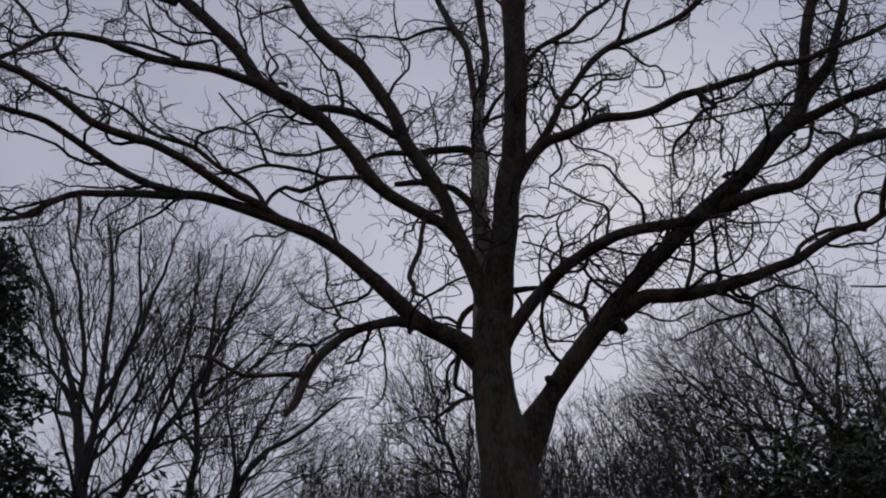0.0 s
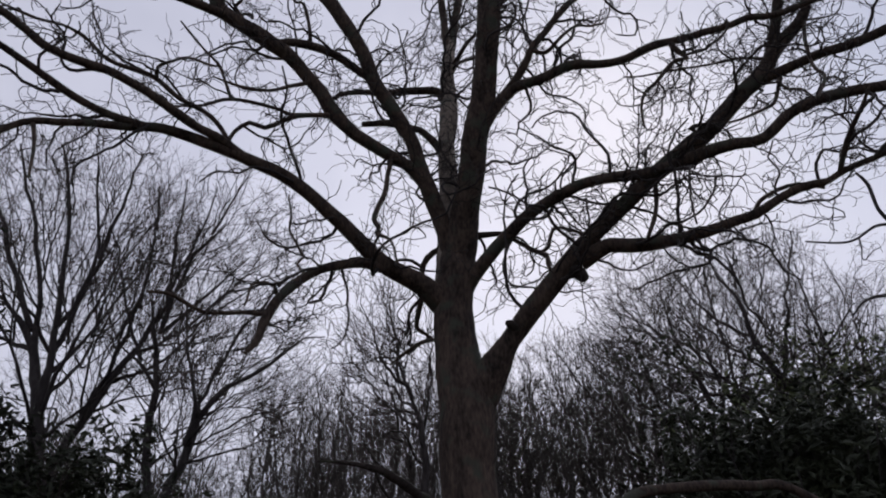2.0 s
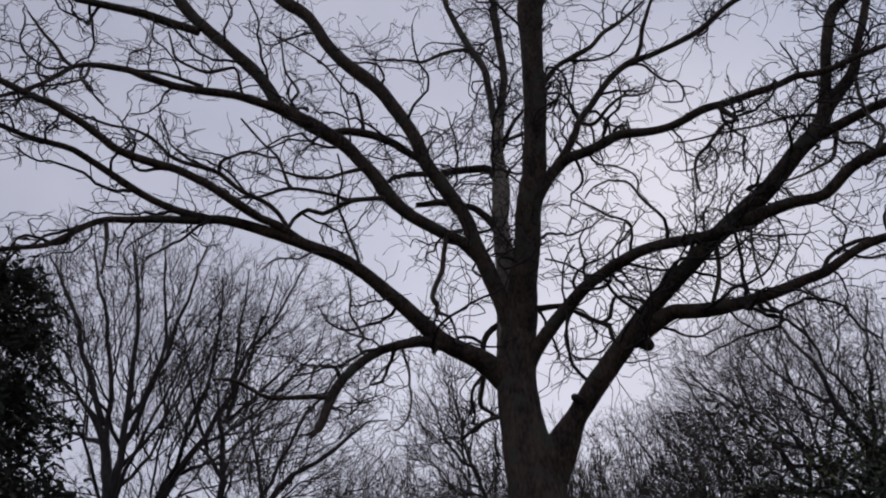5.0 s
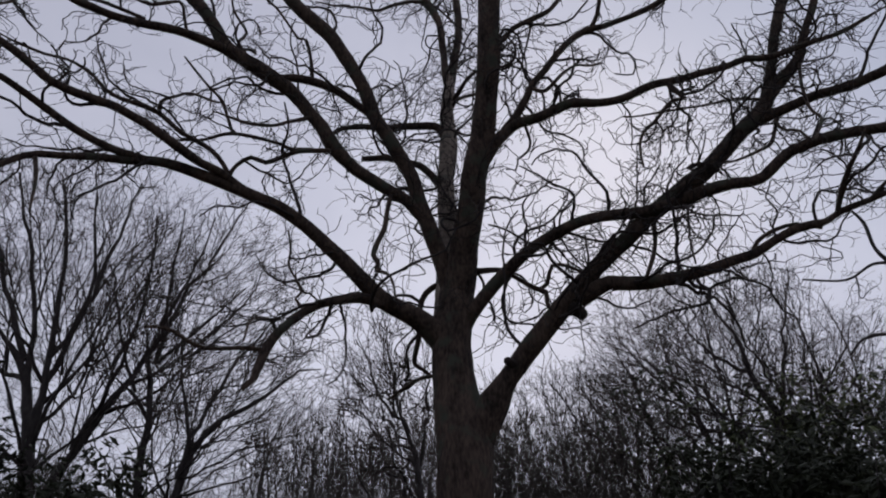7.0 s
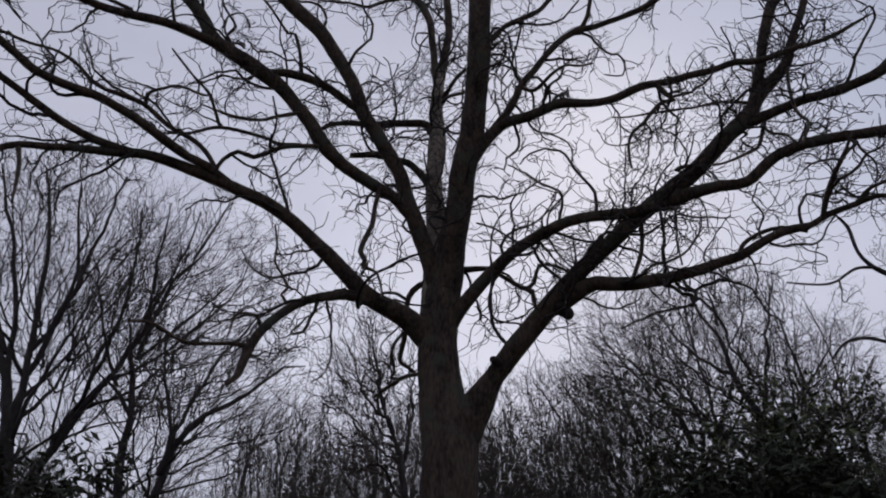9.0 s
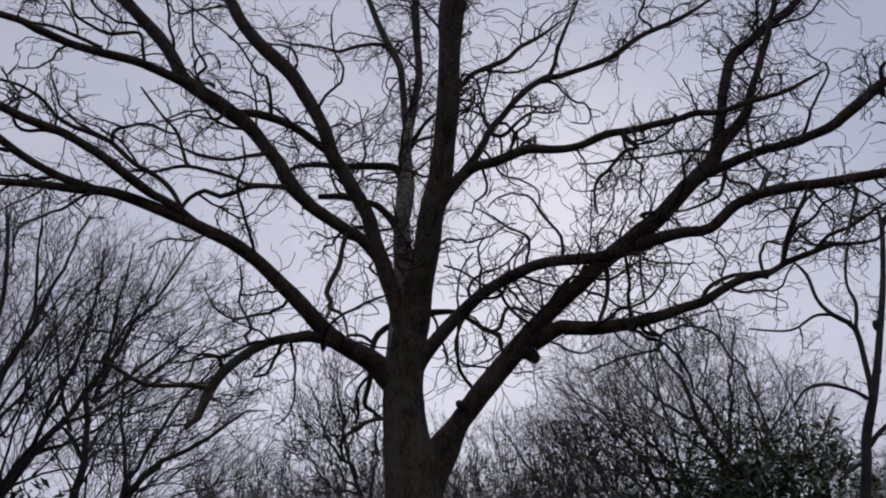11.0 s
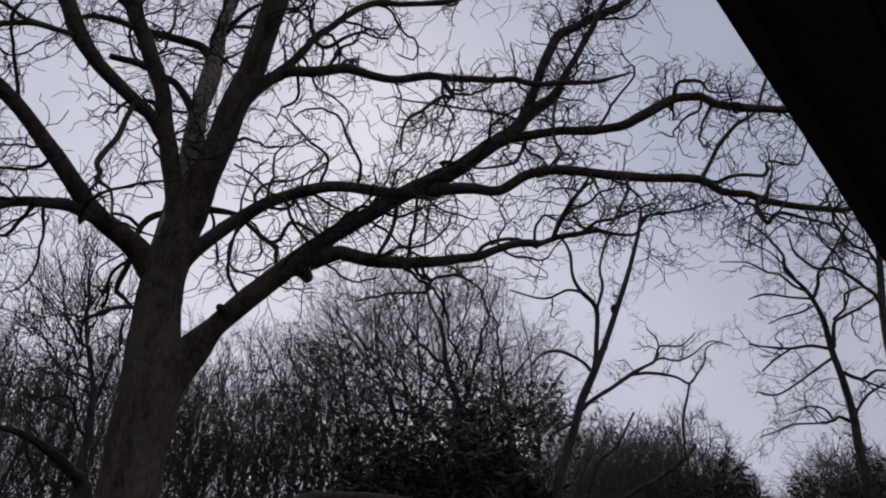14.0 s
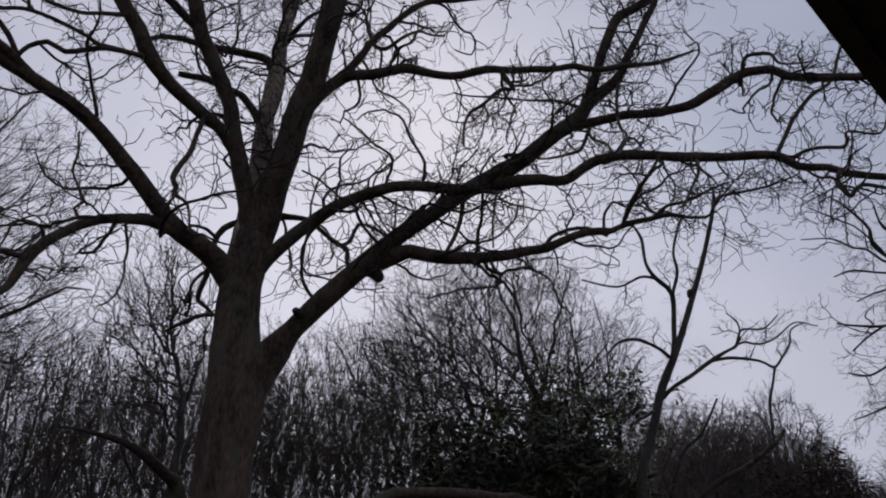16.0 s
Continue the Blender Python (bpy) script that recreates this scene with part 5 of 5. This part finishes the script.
tree_limb(slender, [(8.63, 11.07, 6.59, 0.052), (8.96, 11.11, 6.86, 0.047), (9.56, 11.17, 7.23, 0.048), (10.22, 11.23, 7.67, 0.050), (10.69, 11.28, 7.94, 0.038), (11.01, 11.33, 8.13, 0.039), (11.25, 11.37, 8.51, 0.027), (11.48, 11.41, 8.62, 0.027), (12.07, 11.48, 8.76, 0.021), (12.65, 11.53, 9.20, 0.014)], thin_bark, "branch", 0.9, slender_rng, 0.55, 0.5)
tree_limb(slender, [(10.94, 11.26, 8.09, 0.026), (11.28, 11.34, 8.25, 0.026), (11.72, 11.41, 8.29, 0.027), (12.34, 11.50, 8.56, 0.021), (13.18, 11.60, 9.12, 0.021), (13.97, 11.69, 9.19, 0.015)], thin_bark, "branch", 0.9, slender_rng, 0.55, 0.5)
tree_limb(slender, [(10.20, 11.28, 7.65, 0.038), (10.82, 11.36, 7.83, 0.039), (11.65, 11.44, 7.90, 0.033), (12.09, 11.51, 7.84, 0.033), (12.53, 11.58, 8.22, 0.027), (12.88, 11.64, 8.57, 0.028), (13.11, 11.70, 8.98, 0.021), (13.67, 11.77, 9.28, 0.015)], thin_bark, "branch", 0.9, slender_rng, 0.55, 0.5)
tree_limb(slender, [(12.20, 11.61, 7.90, 0.034), (12.08, 11.61, 7.62, 0.027), (11.74, 11.59, 7.00, 0.019), (11.66, 11.59, 6.43, 0.019)], thin_bark, "branch", 0.9, slender_rng, 0.55, 0.5)
tree_limb(slender, [(11.15, 11.27, 8.44, 0.020), (11.14, 11.27, 8.69, 0.020), (10.88, 11.26, 8.85, 0.013)], thin_bark, "branch", 0.9, slender_rng, 0.55, 0.5)
tree_limb(slender, [(8.98, 11.06, 7.48, 0.042), (8.73, 10.96, 7.57, 0.036), (8.18, 10.84, 7.64, 0.035), (7.67, 10.73, 7.49, 0.028), (7.26, 10.62, 7.14, 0.017)], thin_bark, "branch", 0.9, slender_rng, 0.55, 0.5)
tree_limb(slender, [(8.44, 11.08, 6.33, 0.040), (7.96, 10.91, 6.08, 0.033), (7.60, 10.74, 5.86, 0.021)], thin_bark, "branch", 0.9, slender_rng, 0.55, 0.5)
tree_limb(slender, [(9.76, 10.98, 8.90, 0.057), (9.80, 10.96, 9.01, 0.102), (9.79, 10.94, 9.09, 0.058)], thin_bark, "branch", 0.9, slender_rng, 0.55, 0.5)


roadside = thing("roadside_tree", (12.76, 8.00, 0), "bare tree with fine drooping twigs near the eave", "tree")
roadside_rng = np.random.default_rng(33)
tree_limb(roadside, [(12.76, 8.00, -0.10, 0.129), (12.81, 8.00, 2.03, 0.107), (12.50, 8.41, 4.52, 0.096), (12.52, 8.38, 4.92, 0.092), (12.56, 8.35, 5.53, 0.089), (12.64, 8.32, 6.00, 0.080), (12.65, 8.30, 6.37, 0.076), (12.62, 8.27, 6.95, 0.072), (12.55, 8.24, 7.33, 0.067), (12.56, 8.21, 7.93, 0.057), (12.42, 8.17, 8.31, 0.052), (12.19, 8.13, 8.56, 0.046), (11.73, 8.09, 8.85, 0.040), (11.78, 8.07, 9.18, 0.035), (11.55, 8.03, 9.37, 0.029), (11.26, 7.99, 9.53, 0.023), (10.95, 7.95, 9.63, 0.017)], thin_bark, "trunk", 0.9, roadside_rng, 0.27, 0.5)
tree_limb(roadside, [(12.28, 8.10, 8.32, 0.040), (12.54, 8.05, 8.70, 0.041), (12.58, 8.00, 8.93, 0.035), (12.99, 7.96, 9.35, 0.030), (13.39, 7.92, 9.77, 0.025), (13.86, 7.88, 10.31, 0.019)], thin_bark, "branch", 0.9, roadside_rng, 0.27, 0.5)
tree_limb(roadside, [(12.51, 8.16, 7.37, 0.050), (12.62, 8.07, 7.83, 0.040), (12.72, 7.99, 7.94, 0.034), (13.25, 7.93, 8.21, 0.029), (13.85, 7.87, 8.56, 0.024), (14.19, 7.79, 8.86, 0.018)], thin_bark, "branch", 0.9, roadside_rng, 0.27, 0.5)
tree_limb(roadside, [(12.74, 8.12, 7.99, 0.034), (12.99, 7.96, 8.23, 0.029), (12.86, 7.80, 8.42, 0.029), (13.26, 7.66, 8.60, 0.023)], thin_bark, "branch", 0.9, roadside_rng, 0.27, 0.5)
tree_limb(roadside, [(12.37, 8.15, 7.31, 0.039), (11.86, 8.17, 7.29, 0.033), (11.30, 8.18, 7.14, 0.027), (10.63, 8.18, 7.05, 0.021), (10.24, 8.20, 7.04, 0.016)], thin_bark, "branch", 0.9, roadside_rng, 0.27, 0.5)
tree_limb(roadside, [(11.34, 8.20, 7.15, 0.022), (10.94, 8.25, 6.92, 0.021), (10.55, 8.32, 6.63, 0.016)], thin_bark, "branch", 0.9, roadside_rng, 0.27, 0.5)
tree_limb(roadside, [(12.40, 8.20, 7.14, 0.033), (11.79, 8.22, 6.79, 0.027), (11.25, 8.25, 6.47, 0.021), (10.68, 8.27, 6.19, 0.020), (10.24, 8.30, 6.19, 0.015)], thin_bark, "branch", 0.9, roadside_rng, 0.27, 0.5)
tree_limb(roadside, [(12.07, 8.04, 8.44, 0.029), (11.81, 8.08, 8.51, 0.029), (11.55, 8.12, 8.73, 0.023), (11.29, 8.16, 8.73, 0.023), (10.85, 8.19, 8.86, 0.017), (10.08, 8.20, 8.70, 0.011)], thin_bark, "branch", 0.9, roadside_rng, 0.27, 0.5)
tree_limb(roadside, [(12.22, 8.10, 8.33, 0.029), (11.75, 8.17, 8.29, 0.023), (11.14, 8.25, 8.27, 0.022), (10.72, 8.32, 8.10, 0.011)], thin_bark, "branch", 0.9, roadside_rng, 0.27, 0.5)
tree_limb(roadside, [(12.34, 8.10, 8.23, 0.023), (11.86, 8.18, 7.98, 0.023), (11.53, 8.26, 7.88, 0.017), (11.10, 8.34, 7.67, 0.011)], thin_bark, "branch", 0.9, roadside_rng, 0.27, 0.5)
tree_limb(roadside, [(11.75, 7.98, 8.64, 0.028), (11.60, 7.94, 8.74, 0.023), (11.21, 7.91, 9.01, 0.017), (10.73, 7.87, 9.06, 0.017), (10.12, 7.82, 9.13, 0.011)], thin_bark, "branch", 0.9, roadside_rng, 0.27, 0.5)
tree_limb(roadside, [(12.53, 8.31, 5.95, 0.037), (12.19, 8.29, 6.01, 0.032), (11.99, 8.28, 5.90, 0.026), (11.47, 8.26, 5.78, 0.020), (10.84, 8.23, 5.67, 0.020), (10.34, 8.21, 5.48, 0.015), (9.88, 8.19, 5.32, 0.010)], thin_bark, "branch", 0.9, roadside_rng, 0.27, 0.5)
tree_limb(roadside, [(11.99, 8.28, 5.90, 0.021), (11.80, 8.24, 6.07, 0.021), (11.28, 8.18, 6.03, 0.015), (10.71, 8.13, 5.81, 0.010)], thin_bark, "branch", 0.9, roadside_rng, 0.27, 0.5)
tree_limb(roadside, [(12.71, 8.26, 6.93, 0.044), (12.91, 8.10, 6.76, 0.038), (13.18, 7.92, 6.92, 0.028), (13.37, 7.76, 6.84, 0.022)], thin_bark, "branch", 0.9, roadside_rng, 0.27, 0.5)
tree_limb(roadside, [(12.97, 8.13, 6.78, 0.028), (13.01, 7.94, 6.60, 0.022), (13.15, 7.75, 6.44, 0.016)], thin_bark, "branch", 0.9, roadside_rng, 0.27, 0.5)
tree_limb(roadside, [(12.44, 8.21, 5.99, 0.032), (12.80, 8.03, 6.40, 0.027), (13.13, 7.84, 6.60, 0.022)], thin_bark, "branch", 0.9, roadside_rng, 0.27, 0.5)


rising = thing("roadside_tree", (12.99, 7.40, 0), "bare tree with crooked branches rising past the eave", "tree")
rising_rng = np.random.default_rng(34)
tree_limb(rising, [(12.99, 7.40, -0.10, 0.132), (13.04, 7.40, 1.98, 0.109), (12.82, 7.84, 4.42, 0.098), (13.05, 7.82, 5.22, 0.092), (13.40, 7.82, 6.31, 0.091), (13.51, 7.79, 6.99, 0.089), (13.70, 7.78, 7.73, 0.086), (13.89, 7.77, 8.32, 0.082), (14.32, 7.77, 9.29, 0.080), (14.54, 7.75, 9.90, 0.063), (14.41, 7.73, 10.37, 0.045), (14.58, 7.72, 11.09, 0.026)], thin_bark, "trunk", 0.9, rising_rng, 0.27, 0.5)
tree_limb(rising, [(13.71, 7.72, 7.95, 0.046), (13.70, 7.70, 8.51, 0.041), (13.37, 7.67, 8.62, 0.035), (12.90, 7.63, 8.78, 0.035), (12.47, 7.59, 8.80, 0.034), (11.88, 7.56, 8.65, 0.028), (11.49, 7.52, 8.72, 0.028), (11.26, 7.49, 8.88, 0.022), (11.26, 7.47, 9.22, 0.017)], thin_bark, "branch", 0.9, rising_rng, 0.27, 0.5)
tree_limb(rising, [(14.20, 7.70, 9.21, 0.037), (13.97, 7.64, 9.55, 0.037), (13.36, 7.57, 9.56, 0.030), (12.95, 7.50, 9.75, 0.024), (12.37, 7.42, 9.76, 0.018)], thin_bark, "branch", 0.9, rising_rng, 0.27, 0.5)
tree_limb(rising, [(14.06, 7.69, 9.43, 0.031), (13.90, 7.62, 9.80, 0.025), (13.40, 7.54, 9.90, 0.024), (12.88, 7.45, 10.10, 0.018)], thin_bark, "branch", 0.9, rising_rng, 0.27, 0.5)
tree_limb(rising, [(12.91, 7.64, 8.78, 0.029), (12.75, 7.60, 9.22, 0.023), (12.35, 7.55, 9.35, 0.023), (12.09, 7.51, 9.80, 0.018)], thin_bark, "branch", 0.9, rising_rng, 0.27, 0.5)
tree_limb(rising, [(14.35, 7.70, 9.61, 0.037), (14.47, 7.61, 10.23, 0.032), (14.21, 7.51, 10.54, 0.025)], thin_bark, "branch", 0.9, rising_rng, 0.27, 0.5)


SNAG = "dead leaning trunks"
snag = thing("dead_trunk", (8.20, 15.30, 0), "dead leaning trunk broken off at the top", "dead trunk", SNAG)
tree_limb(snag, [(8.20, 15.30, -0.10, 0.170), (9.96, 14.80, 4.00, 0.150), (11.80, 14.25, 5.78, 0.140), (12.90, 13.97, 6.40, 0.130), (13.68, 13.67, 6.93, 0.110), (13.98, 13.55, 7.25, 0.085)], dead_wood, "trunk", 0.48)
tree_limb(snag, [(13.69, 13.67, 6.95, 0.037), (13.83, 13.64, 7.84, 0.030), (14.24, 13.65, 8.68, 0.018)], dead_wood, "branch", 0.56)
snag = thing("dead_trunk", (11.60, 16.20, 0), "dead leaning trunk with a broken stub end", "dead trunk", SNAG)
tree_limb(snag, [(11.60, 16.20, -0.10, 0.130), (11.81, 16.35, 4.27, 0.110), (12.84, 16.25, 7.14, 0.097), (13.81, 16.28, 8.04, 0.084), (14.64, 16.31, 9.13, 0.070)], dead_wood, "trunk", 0.48)
snag = thing("dead_trunk", (0.75, 10.30, 0), "bent dead trunk arching beside the great tree", "dead trunk", SNAG)
tree_limb(snag, [(0.75, 10.30, -0.10, 0.190), (0.56, 10.17, 2.88, 0.160), (0.21, 9.94, 4.05, 0.131), (0.03, 9.74, 4.20, 0.100), (-0.23, 9.53, 4.35, 0.083), (-0.52, 9.33, 4.45, 0.060), (-0.93, 9.13, 4.48, 0.029), (-1.19, 8.93, 4.44, 0.014)], dead_wood, "trunk", 0.68)
tree_limb(snag, [(-0.52, 9.35, 4.45, 0.030), (-0.44, 9.33, 4.23, 0.026), (-0.18, 9.24, 3.82, 0.012)], dead_wood, "branch", 0.68)
snag = thing("dead_trunk", (2.30, 9.90, 0), "fallen dark trunk arching through dark evergreens", "dead trunk", SNAG)
tree_limb(snag, [(2.30, 9.90, -0.10, 0.200), (2.43, 9.94, 2.88, 0.180), (2.70, 9.97, 3.94, 0.160), (2.95, 10.07, 4.21, 0.159), (3.32, 10.17, 4.30, 0.150), (4.01, 10.28, 4.36, 0.150), (4.71, 10.39, 4.37, 0.140), (5.49, 10.51, 4.26, 0.130), (7.40, 10.97, 2.96, 0.120), (9.00, 11.20, 0.00, 0.100)], bark, "trunk", 0.5)
